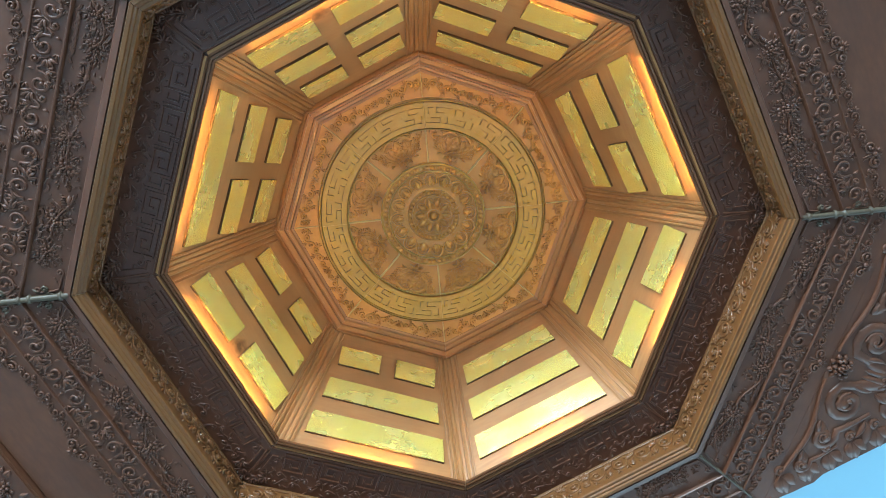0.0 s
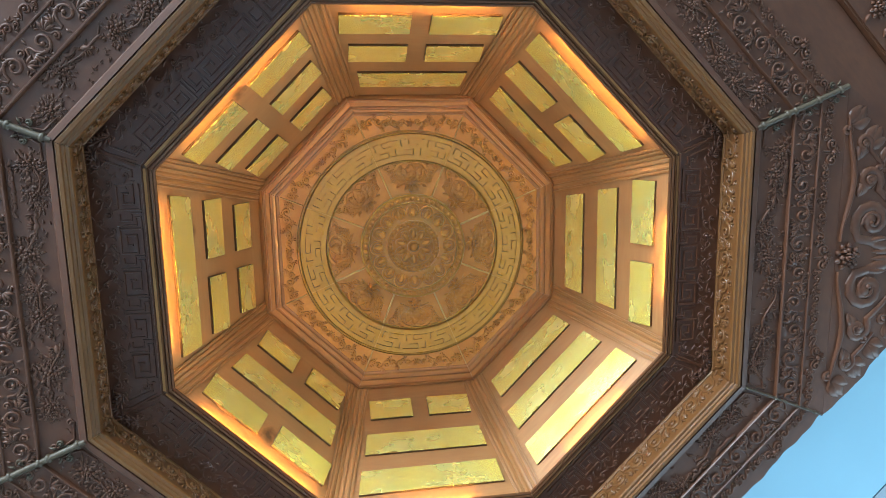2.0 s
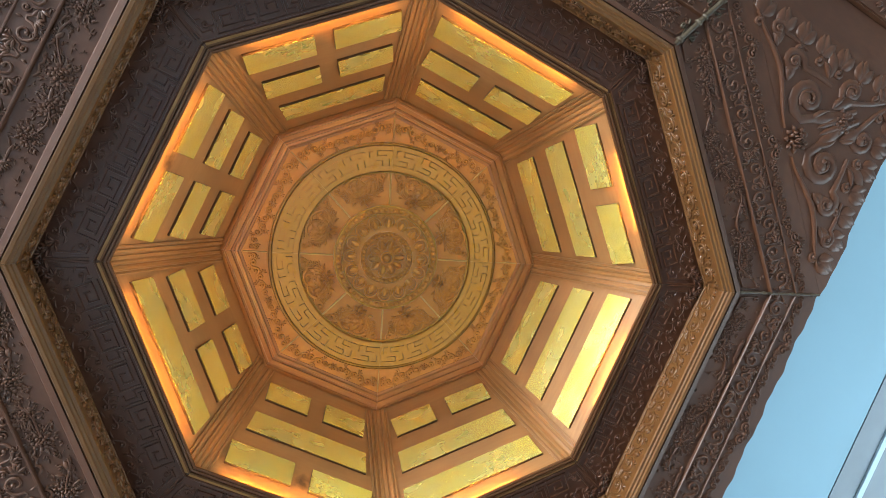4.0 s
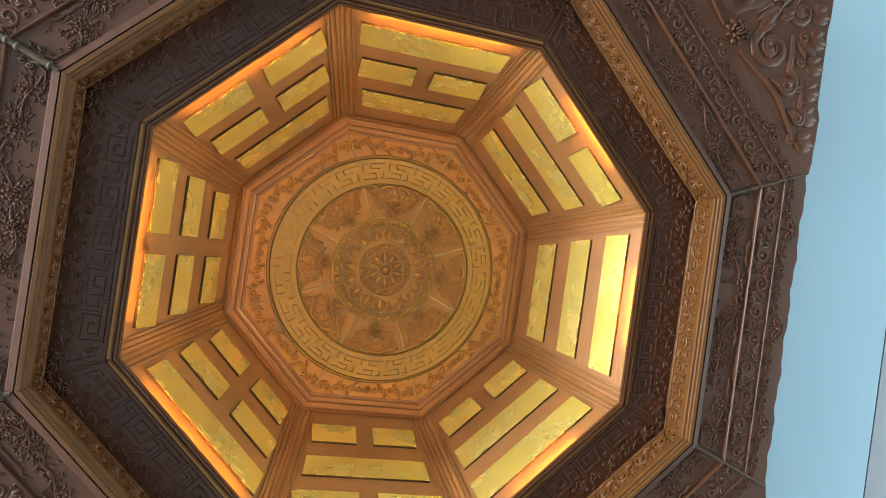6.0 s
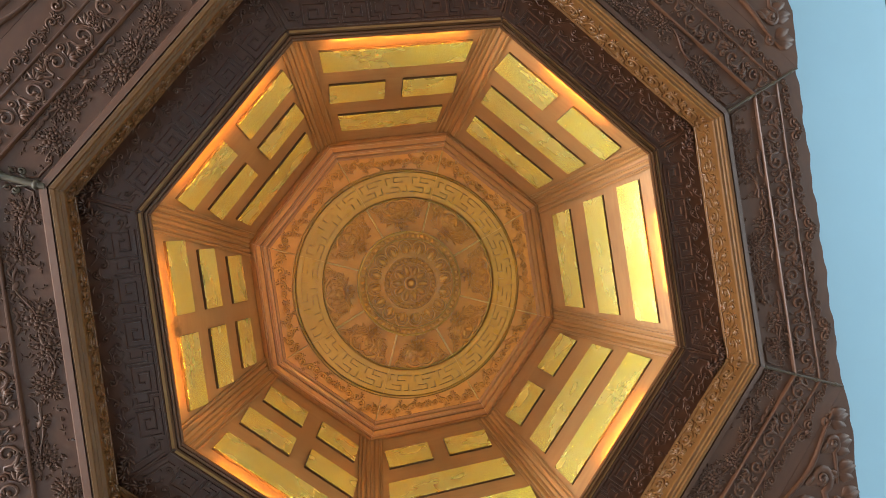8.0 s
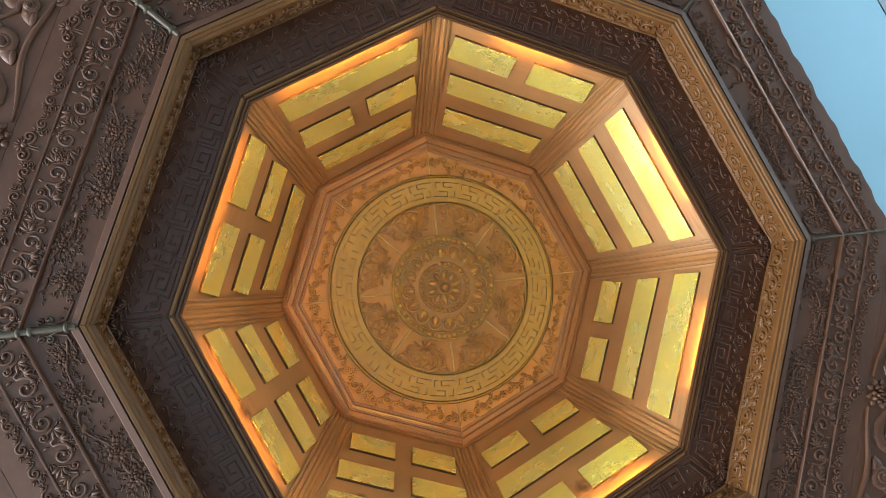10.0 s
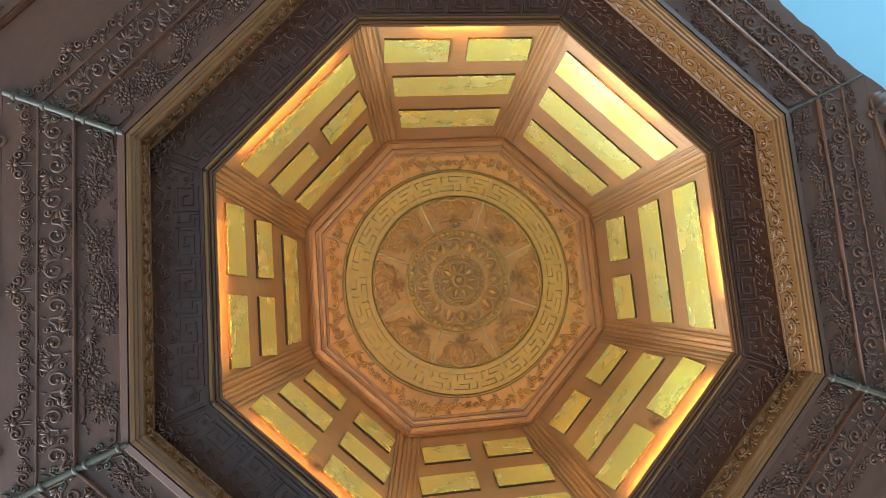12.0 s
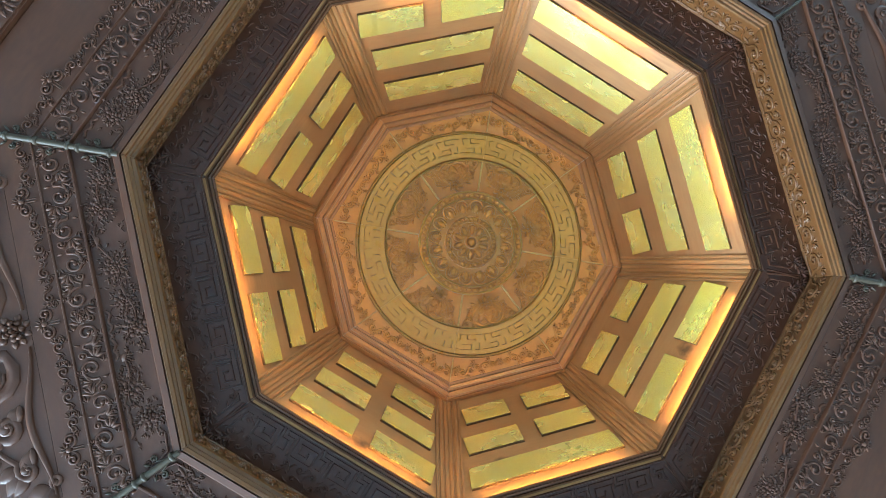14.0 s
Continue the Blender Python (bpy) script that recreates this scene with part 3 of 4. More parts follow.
    for _ in range(7):
        rock = Carving()
        rx = rnd.uniform(-0.38, 0.38)
        t = np.linspace(0, 1, 9)
        rock.stroke(np.stack([rx + t * 0.07, a1 - 0.008 - 0.012 * np.abs(np.sin(t * 7 + rx * 30))], 1), 0.009, 0.008)
        rock.make("rock", SOFFIT_WOOD, ob, place)
    ob.matrix_basis = SIDE_AT[k]
    return ob


for k in range(8):
    flower_frieze(k)


# scroll friezes: a running vine of volutes and fans
def scroll_frieze():
    ob = thing("scroll_frieze", "brown soffit board with running carved volutes and leaf fans", "frieze", "scroll friezes round the dome")
    part("board", mitred(board_profile(A_G + 0.001, A_H - 0.001, Z_F)), SOFFIT_WOOD, ob)
    part("inner_strip", ridge(A_G - 0.005, A_G + 0.006, Z_F, 0.008), SOFFIT_WOOD, ob, "raised strip")
    part("outer_strip", ridge(A_H - 0.005, A_H + 0.005, Z_F, 0.006), SOFFIT_WOOD, ob)
    mid = (A_G + A_H) / 2 + 0.001
    sc = Carving()
    sc.spiral(0.0, mid + 0.002, 0.033, 0.006, 3.5, -1.3, 0.0078, 0.010, lead=[(-0.056, mid + 0.026), (-0.048, mid + 0.002), (-0.040, mid - 0.012)])
    sc.spiral(0.037, mid + 0.018, 0.013, 0.003, -2.0, 1.15, 0.0062, 0.009, lead=[(0.022, mid - 0.018), (0.03, mid - 0.002)])
    s0 = sc.make("volute", SOFFIT_WOOD, ob, soffit(Z_F))
    sc = Carving()
    sc.fan(0.022, mid - 0.010, -0.50, 0.040, 4, 1.0, 0.010)
    s1 = sc.make("leaf_fan", SOFFIT_WOOD, ob, soffit(Z_F))
    sc = Carving()
    sc.fan(-0.040, mid + 0.006, 1.35, 0.034, 4, 0.9, 0.009)
    s3 = sc.make("leaf_fan", SOFFIT_WOOD, ob, soffit(Z_F))
    sc = Carving()
    sc.fan(-0.010, mid + 0.012, 1.0, 0.026, 3, 0.8, 0.009)
    s4 = sc.make("leaf_fan", SOFFIT_WOOD, ob, soffit(Z_F))
    sc = Carving()
    sc.fan(-0.022, mid + 0.026, 2.2, 0.020, 3, 1.2, 0.008)
    sc.leaf(-0.030, mid - 0.016, -1.9, 0.022, 0.008, 0.008, 0.9)
    sc.fan(0.006, mid - 0.032, -0.2, 0.022, 3, 1.0, 0.007)
    sc.fan(-0.012, mid + 0.034, 0.5, 0.022, 3, 1.0, 0.007)
    s2 = sc.make("small_leaves", SOFFIT_WOOD, ob, soffit(Z_F))
    n = 10
    rnd = random.Random(5)
    for i in range(n):
        x = (i - (n - 1) / 2) * 0.097
        m = pose(x, mid, 0, 0, 0, rnd.uniform(-4, 4)) @ Matrix.Diagonal((1 if x < 0 else -1, -1 if i % 2 else 1, 1, 1)) @ pose(0, -mid, 0)
        for o in (s0, s1, s2, s3, s4):
            if i:
                share(o, ob, m)
            else:
                o.matrix_basis = m
    fl = Carving()
    fl.peony(0, mid, 0.022, 0.012, rnd)
    fl.make("rosette", SOFFIT_WOOD, ob, soffit(Z_F))
    return ob


around(scroll_frieze(), SIDE_AT)


def wavy(x):
    return 0.0035 * math.sin(x * 31) + 0.0025 * math.sin(x * 77 + 1)


def narrow_frieze(free):
    """The outermost band; its outer edge is scalloped where it hangs free."""
    ob = thing("narrow_frieze", "brown outer soffit band with small scrolls, " + ("free scalloped edge" if free else "set against a plain margin"), "frieze", "narrow friezes round the dome")
    if free:
        n = 60
        xs = np.linspace(-A_I * TAN, A_I * TAN, n)
        vs, fs = [], []
        for x in xs:
            xi = x * (A_H + 0.001) / A_I
            e = A_I + wavy(x)
            vs += [(xi, A_H + 0.001, Z_F), (x, e - 0.004, Z_F), (x, e, Z_F + 0.004), (x, e, Z_F + 0.022), (xi, A_H + 0.001, Z_F + 0.022)]
        for i in range(n - 1):
            a, b = i * 5, i * 5 + 5
            for j in range(5):
                k2 = (j + 1) % 5
                fs.append((a + j, a + k2, b + k2, b + j))
        fs += [(4, 3, 2, 1, 0), tuple(5 * (n - 1) + j for j in range(5))]
        link_mesh("board", vs, fs, SOFFIT_WOOD, ob)
    else:
        part("board", mitred(board_profile(A_H + 0.001, A_I, Z_F)), SOFFIT_WOOD, ob)
    sc = Carving()
    b = A_H + 0.014
    sc.spiral(0.0, b + 0.015, 0.018, 0.003, 3.3, -1.25, 0.0054, 0.009, lead=[(-0.034, b + 0.018), (-0.026, b + 0.004)])
    sc.spiral(0.024, b + 0.010, 0.009, 0.002, -2.0, 1.1, 0.0045, 0.008, lead=[(0.012, b)])
    s0 = sc.make("small_scroll", SOFFIT_WOOD, ob, soffit(Z_F))
    sprigs = []
    for fx, fy, fa, size in ((0.014, 0.022, 0.6, 0.018), (-0.022, 0.010, 2.3, 0.020), (0.006, 0.002, -0.3, 0.020)):
        sc = Carving()
        sc.fan(fx, b + fy, fa, size, 3, 1.1, 0.007)
        sprigs.append(sc.make("leaf_fan", SOFFIT_WOOD, ob, soffit(Z_F)))
    big = Carving()
    for sg in (-1, 1):
        big.spiral(sg * 0.026, b + 0.034, 0.020, 0.004, math.pi / 2 + sg * 1.6, sg * 1.35, 0.007, 0.010, lead=[(sg * 0.004, b), (sg * 0.003, b + 0.022)])
        big.spiral(sg * 0.050, b + 0.018, 0.011, 0.003, math.pi / 2, -sg * 1.1, 0.0055, 0.008)
    b0 = big.make("double_scroll", SOFFIT_WOOD, ob, soffit(Z_F))
    crest = Carving()
    crest.bead(0, b + 0.040, 0.009, 0.011)
    crest.fan(0, b + 0.042, math.pi / 2, 0.026, 7, 2.9, 0.009)
    b1 = crest.make("leaf_crest", SOFFIT_WOOD, ob, soffit(Z_F))
    first = True
    for i in range(15):
        x = (i - 7) * 0.069
        if min(abs(x), abs(abs(x) - 0.345)) < 0.05:
            continue
        m = pose(x, 0, 0) @ Matrix.Diagonal((1 if x < 0 else -1, 1, 1, 1))
        for o in (s0, *sprigs):
            if first:
                o.matrix_basis = m
            else:
                share(o, ob, m)
        first = False
    for x in (-0.345, 0.345):
        share(b0, ob, pose(x, 0, 0))
        share(b1, ob, pose(x, 0, 0))
    return ob


plain_band = narrow_frieze(False)
around(plain_band, [SIDE_AT[k] for k in range(7)])
free_band = narrow_frieze(True)
free_band.matrix_basis = SIDE_AT[7]


# jointed ribs over the corners of the soffits
def corner_rib(slim):
    f = 0.5 if slim else 1.0
    ob = thing("corner_rib", "slim carved rib over the soffit joint" if slim else "bamboo-like jointed rib over the soffit joint", "rib", "corner ribs of the soffits")
    c = Carving()
    r0, r1 = 1.105, 1.44
    c.stroke([(0, y) for y in np.linspace(r0, r1, 14)], 0.018 * f, 0.012 * f + 0.003)
    c.make("rod", RIB_WOOD, ob, soffit(Z_F))
    for y in (1.128, 1.215, 1.243, 1.33, 1.41):
        d = Carving()
        d.stroke([(0, y - 0.006), (0, y - 0.003), (0, y + 0.003), (0, y + 0.006)], np.array([0.022, 0.027, 0.027, 0.022]) * f, np.array([0.012, 0.017, 0.017, 0.012]) * f + 0.003)
        d.make("joint", RIB_WOOD, ob, soffit(Z_F))
    if not slim:
        for y in (1.17, 1.29, 1.39):
            for sg in (-1, 1):
                d = Carving()
                d.spiral(sg * 0.026, y, 0.010, 0.003, math.pi / 2 + sg * 1.57, sg * 1.1, 0.006, 0.010, lead=[(sg * 0.008, y - 0.022)])
                d.leaf(sg * 0.012, y + 0.012, math.pi / 2 - sg * 0.7, 0.026, 0.007, 0.009)
                d.make("curl", RIB_WOOD, ob, soffit(Z_F))
    return ob


around(corner_rib(False), [CORNER_AT[k] for k in range(1, 7)])
around(corner_rib(True), [CORNER_AT[0], CORNER_AT[7]])


# spandrels that fill the octagon out to a square
def spandrel():
    ob = thing("spandrel", "triangular brown corner panel carved with bold leafy scrolls", "spandrel panel", "spandrels round the dome")
    n = 40
    top, base = 1.335 * math.sqrt(2), A_I + 0.001
    half = base * TAN
    vs, fs = [], []
    edge = []
    for i in range(n + 1):
        s = -1 + 2 * i / n
        x = half * s
        y = base + (top - base) * (1 - abs(s))
        o = (wavy(x * 1.7 + 3) + 0.012 * math.sin(abs(s) * 9.4)) if abs(s) < 0.98 else 0
        edge.append((x + math.copysign(o, s) * 0.7, y + o * 0.7))
    for (x, y), i in zip(edge, range(n + 1)):
        bx = half * (-1 + 2 * i / n)
        vs += [(bx, base, Z_F), (x, y, Z_F), (x, y, Z_F + 0.022), (bx, base, Z_F + 0.022)]
    for i in range(n):
        a, b = 4 * i, 4 * i + 4
        fs += [(a, a + 1, b + 1, b), (a + 1, a + 2, b + 2, b + 1), (a + 2, a + 3, b + 3, b + 2), (a + 3, a, b, b + 3)]
    link_mesh("board", vs, fs, SOFFIT_WOOD, ob)
    pl = soffit(Z_F)
    for sg in (-1, 1):
        lip = Carving()
        t = np.linspace(0, 1, 24)
        x = sg * (0.05 + 0.40 * t)
        y = base + 0.010 + 0.034 * np.sin(np.pi * t) ** 2
        lip.stroke(np.stack([x, y], 1), 0.016 * np.sin(np.pi * np.clip(t, 0.06, 0.94)) + 0.003, 0.013)
        lip.make("curved_lip", SOFFIT_WOOD, ob, pl, deep=0.8)
        for nm, x, y, r, a0, turns, w, lead in (
                ("large_scroll", 0.115, 0.125, 0.066, 1.57 + sg * 2.3, sg * 1.2, 0.027, [(0.018, 0.30), (0.020, 0.25), (0.034, 0.195)]),
                ("side_scroll", 0.250, 0.100, 0.044, 1.57 + sg * 0.7, -sg * 1.15, 0.021, [(0.13, 0.225), (0.17, 0.19), (0.205, 0.155)]),
                ("upper_scroll", 0.085, 0.300, 0.044, 1.57 + sg * 2.6, sg * 1.1, 0.020, [(0.012, 0.42), (0.022, 0.37)]),
                ("tip_scroll", 0.370, 0.070, 0.030, 1.57 + sg * 0.7, -sg * 1.1, 0.015, [(0.27, 0.165), (0.32, 0.125)])):
            big = Carving()
            big.spiral(sg * x, base + y, r * 1.12, r * 0.22, a0, turns, w * 1.2, 0.012, lead=[(sg * p, base + q) for p, q in lead])
            big.spiral(sg * x, base + y, r * 0.62, r * 0.15, a0 + 0.6, turns * 0.8, w * 0.5, 0.016)
            big.make(nm, SOFFIT_WOOD, ob, pl, deep=0.9)
        for j in range(8):
            u = 0.06 + 0.115 * j
            ex, ey = sg * half * u, base + (top - base) * (1 - u)
            big = Carving()
            for d in (-0.5, 0.05, 0.6):
                big.leaf(ex - sg * 0.052, ey - 0.060, 0.785 + d if sg > 0 else math.pi - 0.785 - d, 0.082 - 0.012 * abs(d), 0.046, 0.011, sg * (0.5 - 0.7 * (d > 0)), 8)
            big.spiral(ex - sg * 0.062, ey - 0.070, 0.020, 0.005, 0.785, sg * 1.0, 0.012, 0.013)
            big.make("leaf_lobe", SOFFIT_WOOD, ob, pl, deep=0.7)
        for x, y, turn, length, bend in ((0.035, 0.10, 0.2, 0.13, 0.9), (0.15, 0.215, 0.8, 0.10, -0.8), (0.19, 0.065, 1.4, 0.07, 0.9), (0.31, 0.055, 1.5, 0.07, 0.8), (0.05, 0.20, 0.3, 0.10, 0.7)):
            big = Carving()
            big.leaf(sg * x, base + y, 1.57 - sg * turn, length * 1.15, 0.044, 0.011, sg * bend, 9)
            big.leaf(sg * x, base + y, 1.57 - sg * (turn + 0.4), length * 0.8, 0.020, 0.014, sg * bend, 9)
            big.make("long_leaf", SOFFIT_WOOD, ob, pl, deep=0.8)
    c = Carving()
    c.peony(0, base + 0.042, 0.046, 0.022, random.Random(3))
    c.make("flower", SOFFIT_WOOD, ob, pl)
    c = Carving()
    c.peony(0, base + 0.235, 0.048, 0.018, random.Random(4))
    c.make("blossom", SOFFIT_WOOD, ob, pl, deep=0.8)
    c = Carving()
    for dx in (-0.012, 0.012):
        c.leaf(dx, base + 0.10, 1.57, 0.19, 0.026, 0.012)
    c.make("stem", SOFFIT_WOOD, ob, pl, deep=0.8)
    c = Carving()
    c.fan(0, base + 0.40, 1.57, 0.09, 7, 2.2, 0.012)
    c.make("finial", SOFFIT_WOOD, ob, pl, deep=0.8)
    return ob


around(spandrel(), [SIDE_AT[k] for k in (0, 2, 4, 6)])


# beams on the three closed sides of the square
def side_beam():
    ob = thing("side_beam", "smooth brown beam edged with a carved flower strip", "beam", "beams round the carved ceiling")
    y = 1.338
    part("beam", solid_box(-1.60, 1.60, y, y + 0.142, Z_F + 0.012, 0.75, 0.004), SOFFIT_WOOD, ob)
    part("strip", solid_box(-1.60, 1.60, y + 0.143, y + 0.30, Z_F - 0.010, 0.75, 0.006), SOFFIT_WOOD, ob)
    rnd = random.Random(77)
    for i in range(13):
        c = Carving()
        x = -1.32 + i * 0.22
        c.peony(x, y + 0.215, 0.034, 0.016, rnd)
        for _ in range(16):
            a = rnd.uniform(0, 6.3)
            c.leaf(x + 0.045 * math.cos(a) * 1.6, y + 0.215 + 0.03 * math.sin(a), a, 0.035, 0.014, 0.011, rnd.uniform(-0.8, 0.8))
        c.make("flower", SOFFIT_WOOD, ob, soffit(Z_F - 0.010))
    return ob


around(side_beam(), [SIDE_AT[k] for k in (1, 3, 5)])


fascia = thing("front_fascia", "plain brown board set back above the free edge", "board")
part("board", solid_box(-1.33, 1.33, 1.24, 1.28, Z_F + 0.023, 0.75, 0.003), SOFFIT_WOOD, fascia)
fascia.matrix_basis = SIDE_AT[7]


# ---- the medallion ----
def circle(r, n=96):
    a = np.linspace(0, 2 * np.pi, n, endpoint=False)
    return np.stack([r * np.cos(a), r * np.sin(a)], 1)


GRID_W, GRID_H = 48, 40
KEY_LINES = [[(0, 4), (14, 4), (14, 8), (6, 8)], [(24, 16), (10, 16), (10, 12), (18, 12)], [(17, 4), (21, 4), (21, 9)], [(7, 16), (3, 16), (3, 11)]]


def fret_ring_piece(ob, z):
    """An eighth of the ring: raised plates with narrow sunk lines between them."""
    cut = np.zeros((GRID_W, GRID_H), bool)
    for line in KEY_LINES:
        fine = [(min(2 * x, GRID_W - 1), 2 * y) for x, y in line]
        for (x0, y0), (x1, y1) in zip(fine[:-1], fine[1:]):
            cut[min(x0, x1):max(x0, x1) + 1, min(y0, y1):max(y0, y1) + 1] = True
    reps = 3
    cut = np.tile(cut, (reps, 1))
    cut[0, :] = cut[-1, :] = False
    nx, ny = cut.shape
    r0, r1, hi = 0.336, 0.430, 0.020
    vs, fs, seen = [], [], {}
    span = math.pi / 4 - 0.006

    def vert(i, j, h):
        if (i, j, h) not in seen:
            seen[i, j, h] = len(vs)
            a, r = (i / nx - 0.5) * span + math.pi / 2, r0 + (r1 - r0) * j / ny
            vs.append((r * math.cos(a), r * math.sin(a), z - h))
        return seen[i, j, h]
    level = np.where(cut, 0.0, hi)
    for i in range(nx):
        for j in range(ny):
            h = level[i, j]
            fs.append((vert(i, j, h), vert(i + 1, j, h), vert(i + 1, j + 1, h), vert(i, j + 1, h)))
            if i + 1 < nx and level[i + 1, j] != h:
                g = level[i + 1, j]
                fs.append((vert(i + 1, j, h), vert(i + 1, j, g), vert(i + 1, j + 1, g), vert(i + 1, j + 1, h)))
            if j + 1 < ny and level[i, j + 1] != h:
                g = level[i, j + 1]
                fs.append((vert(i, j + 1, h), vert(i + 1, j + 1, h), vert(i + 1, j + 1, g), vert(i, j + 1, g)))
    return link_mesh("fret_plate", vs, fs, FRET_WOOD, ob)


def medallion():
    ob = thing("ceiling_medallion", "octagonal carved amber wood medallion with lotus rosette and key fret", "medallion")
    z = 0.492
    bm = bmesh.new()
    lowr = [bm.verts.new(((A_A + 0.003) / COS * math.sin(radians(22.5 + 45 * i)), (A_A + 0.003) / COS * math.cos(radians(22.5 + 45 * i)), z)) for i in range(8)]
    upr = [bm.verts.new(v.co + Vector((0, 0, 0.02))) for v in lowr]
    bm.faces.new(lowr)
    bm.faces.new(upr[::-1])
    for i in range(8):
        bm.faces.new((lowr[i], lowr[(i + 1) % 8], upr[(i + 1) % 8], upr[i]))
    part("board", bm, MEDAL_WOOD, ob)
    flat = soffit(z)
    bm = bmesh.new()
    bmesh.ops.create_cone(bm, cap_ends=True, segments=96, radius1=0.196, radius2=0.203, depth=0.02, matrix=Matrix.Translation((0, 0, z - 0.009)))
    part("boss", bm, BOSS_WOOD, ob, "raised round boss")
    boss = soffit(z - 0.018)
    for r, w, h in ((0.437, 0.008, 0.013), (0.446, 0.004, 0.008), (0.331, 0.007, 0.012), (0.199, 0.012, 0.021), (0.172, 0.006, 0.010), (0.101, 0.005, 0.010), (0.080, 0.005, 0.010)):
        c = Carving()
        c.stroke(circle(r), w, h, closed=True)
        c.make("ring", FRET_WOOD if r > 0.3 or 0.16 < r < 0.21 else BOSS_WOOD, ob, flat if r > 0.195 else boss, deep=1.3)
    # beads
    for count, r, br in ((58, 0.1858, 0.0095), (34, 0.0905, 0.0078)):
        c = Carving()
        c.bead(0, r, br, 0.011, 9)
        b0 = c.make("bead", BOSS_WOOD, ob, boss, deep=1.3)
        for i in range(1, count):
            share(b0, ob, pose(0, 0, 0, 0, 0, 360 * i / count))
    # lotus petals: a rim and a swelling heart
    c = Carving()
    arc = np.linspace(-2.2, 2.2, 17)
    c.stroke(np.stack([0.0250 * np.sin(arc), 0.139 + 0.0250 * np.cos(arc) * (1 + 0.1 * np.cos(arc))], 1), 0.0075, 0.014)
    c.stroke(np.stack([0.0165 * np.sin(arc), 0.137 + 0.0165 * np.cos(arc)], 1), 0.005, 0.009)
    c.leaf(0, 0.110, math.pi / 2, 0.044, 0.023, 0.013, 0, 9)
    c.leaf(-0.008, 0.109, math.pi / 2 + 0.2, 0.036, 0.009, 0.013, 0.2)
    c.leaf(0.008, 0.109, math.pi / 2 - 0.2, 0.036, 0.009, 0.013, -0.2)
    p0 = c.make("lotus_petal", BOSS_WOOD, ob, boss, deep=1.3)
    for i in range(1, 16):
        share(p0, ob, pose(0, 0, 0, 0, 0, 22.5 * i))
    # rosette
    c = Carving()
    c.leaf(0, 0.024, math.pi / 2, 0.046, 0.021, 0.012, 0, 9)
    c.stroke(np.stack([0.0150 * np.sin(arc), 0.055 + 0.0165 * np.cos(arc)], 1), 0.0052, 0.013)
    p0 = c.make("rosette_petal", BOSS_WOOD, ob, boss, deep=1.3)
    for i in range(1, 10):
        share(p0, ob, pose(0, 0, 0, 0, 0, 36 * i))
    c = Carving()
    c.stroke(circle(0.022, 32), 0.007, 0.020, closed=True)
    c.bead(0, 0, 0.016, 0.017, 20)
    c.make("rosette_heart", BOSS_WOOD, ob, boss, deep=1.3)
    # eight lotus panels in low relief, dividing bars and fret plates
    fan = Carving()
    rnd = random.Random(12)
    y = 0.276

    def petal(x0, y0, angle, length, width, h):
        """A flat lobe with a fine raised rim."""
        fan.leaf(x0, y0, angle, length, width, h, 0, 8)
        t = np.linspace(0.04, 0.96, 11)
        half = width * 0.46 * np.sin(np.pi * t ** 0.8)
        ca, sa = math.cos(angle), math.sin(angle)
        u = np.concatenate([t * length, t[::-1] * length])
        v = np.concatenate([half, -half[::-1]])
        fan.stroke(np.stack([x0 + u * ca - v * sa, y0 + u * sa + v * ca], 1), 0.0042, h * 0.95 + 0.0015)

    for sg in (-1, 1):
        for j, (a, ln, wd) in enumerate(((1.46, 0.052, 0.026), (1.10, 0.060, 0.032), (0.74, 0.064, 0.036), (0.36, 0.066, 0.038))):
            petal(sg * 0.008, y - 0.020, math.pi / 2 - sg * a, ln, wd, 0.0050 + 0.0010 * j)
    petal(0, y - 0.020, math.pi / 2, 0.074, 0.046, 0.0092)
    for a in (-0.95, -0.45, 0.45, 0.95):
        petal(0, y - 0.014, math.pi / 2 + a, 0.040, 0.028, 0.0104)
    petal(0, y - 0.016, math.pi / 2, 0.044, 0.032, 0.0118)
    for sg in (-1, 1):
        fan.stroke([(sg * 0.004, y + 0.052), (sg * 0.020, y + 0.058), (sg * 0.036, y + 0.050), (sg * 0.047, y + 0.036)], 0.012, 0.007)
        fan.spiral(sg * 0.078, y + 0.036, 0.019, 0.004, math.pi / 2 + sg * 1.7, sg * 1.2, 0.0060, 0.0085, lead=[(sg * 0.046, y - 0.012), (sg * 0.054, y + 0.004)])
        fan.spiral(sg * 0.066, y - 0.010, 0.012, 0.003, math.pi / 2 - sg * 2.4, -sg * 1.15, 0.0052, 0.008, lead=[(sg * 0.026, y - 0.030), (sg * 0.042, y - 0.026)])
        fan.spiral(sg * 0.050, y + 0.050, 0.009, 0.002, math.pi / 2 - sg * 1.2, -sg * 1.1, 0.0046, 0.008)
        fan.fan(sg * 0.058, y + 0.008, math.pi / 2 - sg * 1.25, 0.024, 4, 1.3, 0.008)
        fan.leaf(sg * 0.070, y + 0.012, math.pi / 2 - sg * 1.0, 0.026, 0.008, 0.008, sg * 0.9)
        fan.leaf(sg * 0.034, y - 0.032, math.pi / 2 - sg * 1.5, 0.026, 0.009, 0.008, -sg * 0.7)
        petal(sg * 0.004, y - 0.028, -math.pi / 2 + sg * 0.85, 0.030, 0.014, 0.0095)
    petal(0, y - 0.026, -math.pi / 2, 0.034, 0.018, 0.0115)
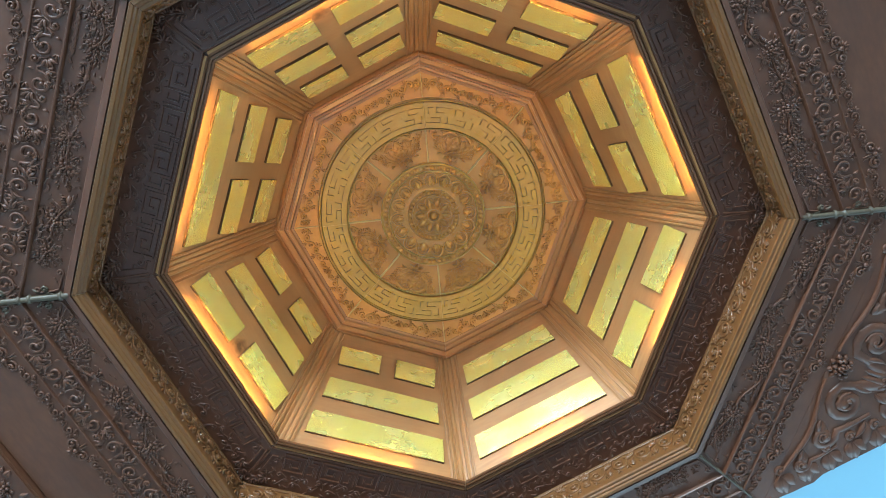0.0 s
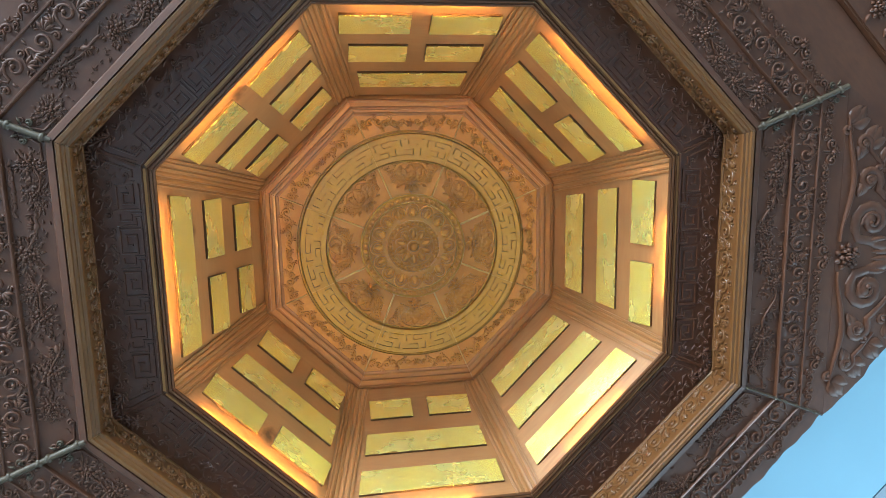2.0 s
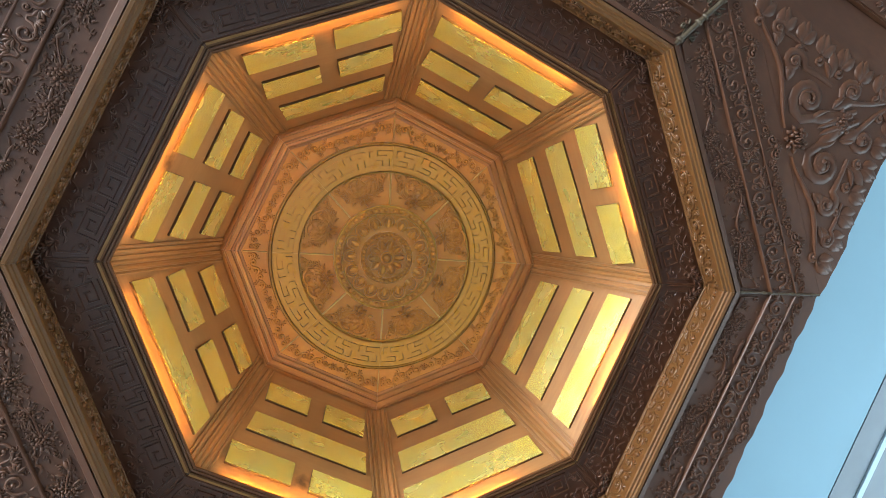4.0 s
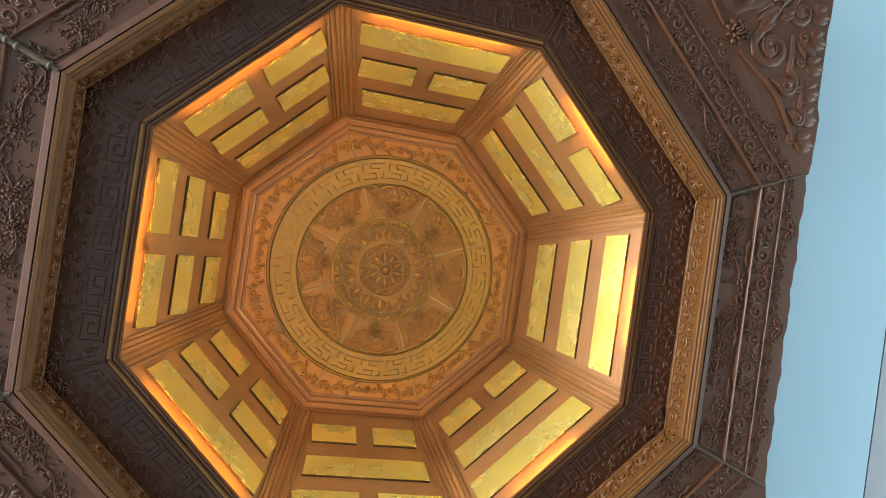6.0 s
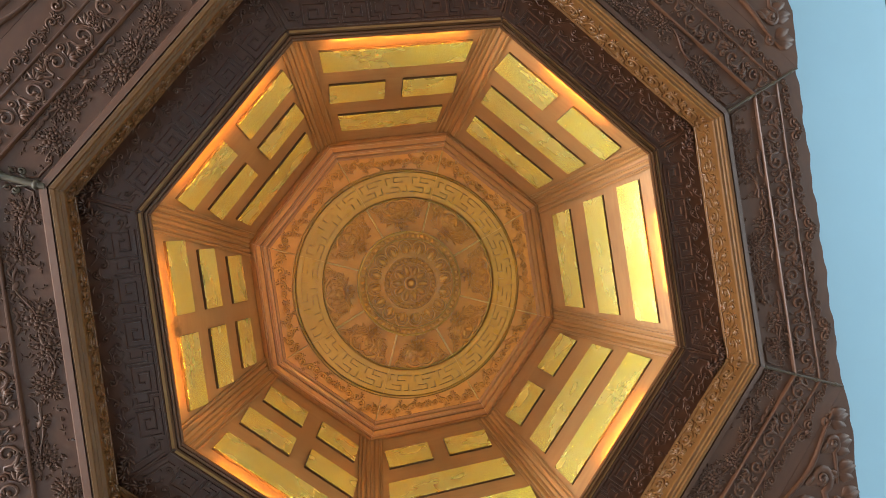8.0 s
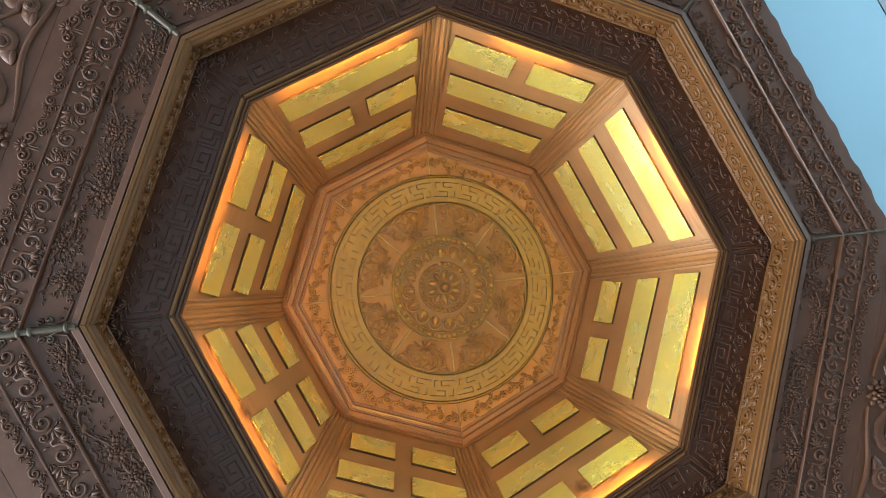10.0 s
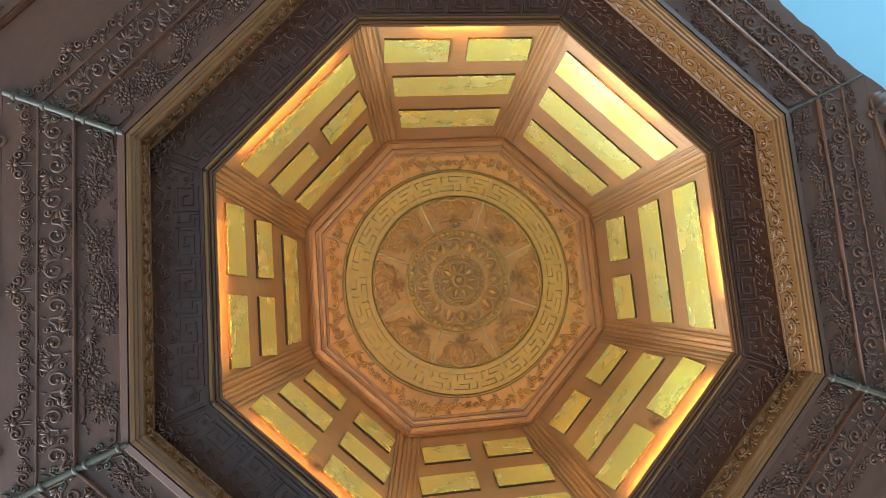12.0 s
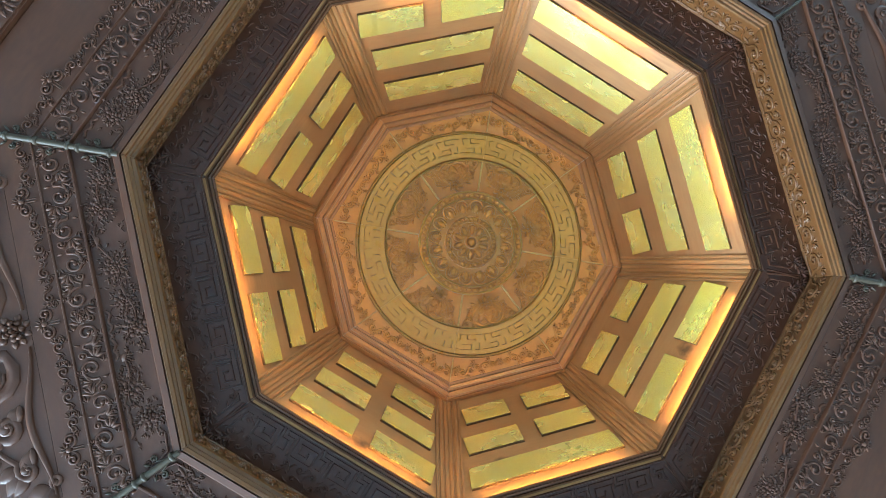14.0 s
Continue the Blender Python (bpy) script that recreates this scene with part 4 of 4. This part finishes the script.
    f0 = fan.make("flower_panel", MEDAL_WOOD, ob, lambda x, yy, h: (x * 1.10 * (1 + (yy - y) * 2.2), y - 0.008 + (yy - y) * 1.0, z - h * 1.75))
    d = Carving()
    d.stroke([(0, r) for r in np.linspace(0.206, 0.328, 6)], 0.0065, 0.009)
    d0 = d.make("divider", LIT_SEAM, ob, flat, deep=1.9)
    g = Carving()
    g.stroke([(0, r) for r in np.linspace(0.336, 0.432, 5)], 0.0050, 0.0085)
    g.stroke([(0, r) for r in np.linspace(0.450, 0.536, 5)], 0.0045, 0.006)
    g0 = g.make("seam_rib", LIT_SEAM, ob, flat, deep=2.5)
    fr = fret_ring_piece(ob, z)
    # floral scrolls between the round rim and the octagon
    bo = Carving()
    ym = 0.4735
    bo.peony(0, ym, 0.016, 0.010, rnd)
    for sg in (-1, 1):
        for i, x in enumerate((0.030, 0.060, 0.090, 0.120, 0.150)):
            yy = ym + 0.004 * math.sin(i * 2.5) + max(0, 0.10 * (x - 0.11))
            r = 0.011 + 0.0012 * i
            up = 1 if i % 2 else -1
            bo.spiral(sg * x, yy, r * 1.15, 0.003, math.pi / 2 + sg * 1.57, sg * up * 1.2, 0.0078, 0.009, lead=[(sg * (x - 0.026), yy + up * 0.006), (sg * (x - 0.018), yy + up * 0.002)])
            bo.fan(sg * (x + 0.010), yy + up * 0.010, math.pi / 2 - sg * 0.9 if up > 0 else -math.pi / 2 + sg * 0.9, 0.022, 4, 1.6, 0.008)
        bo.spiral(sg * 0.178, ym + 0.004, 0.013, 0.003, math.pi / 2 + sg * 1.57, sg * 1.2, 0.006, 0.008)
        bo.fan(sg * 0.172, ym + 0.0, math.pi / 2 + sg * 2.2, 0.026, 4, 1.6, 0.008)
        bo.leaf(sg * 0.165, ym - 0.022, math.pi / 2 - sg * 1.2, 0.03, 0.010, 0.008, sg * 0.6)
    bo0 = bo.make("border_scroll", MEDAL_WOOD, ob, flat, deep=1.7)
    for i in range(1, 8):
        for o in (f0, fr, bo0):
            share(o, ob, pose(0, 0, 0, 0, 0, 45 * i))
    for o in (d0, g0):
        o.matrix_basis = pose(0, 0, 0, 0, 0, 22.5)
        for i in range(1, 8):
            share(o, ob, pose(0, 0, 0, 0, 0, 22.5 + 45 * i))
    ob.matrix_basis = SIDE_AT[0]


medallion()
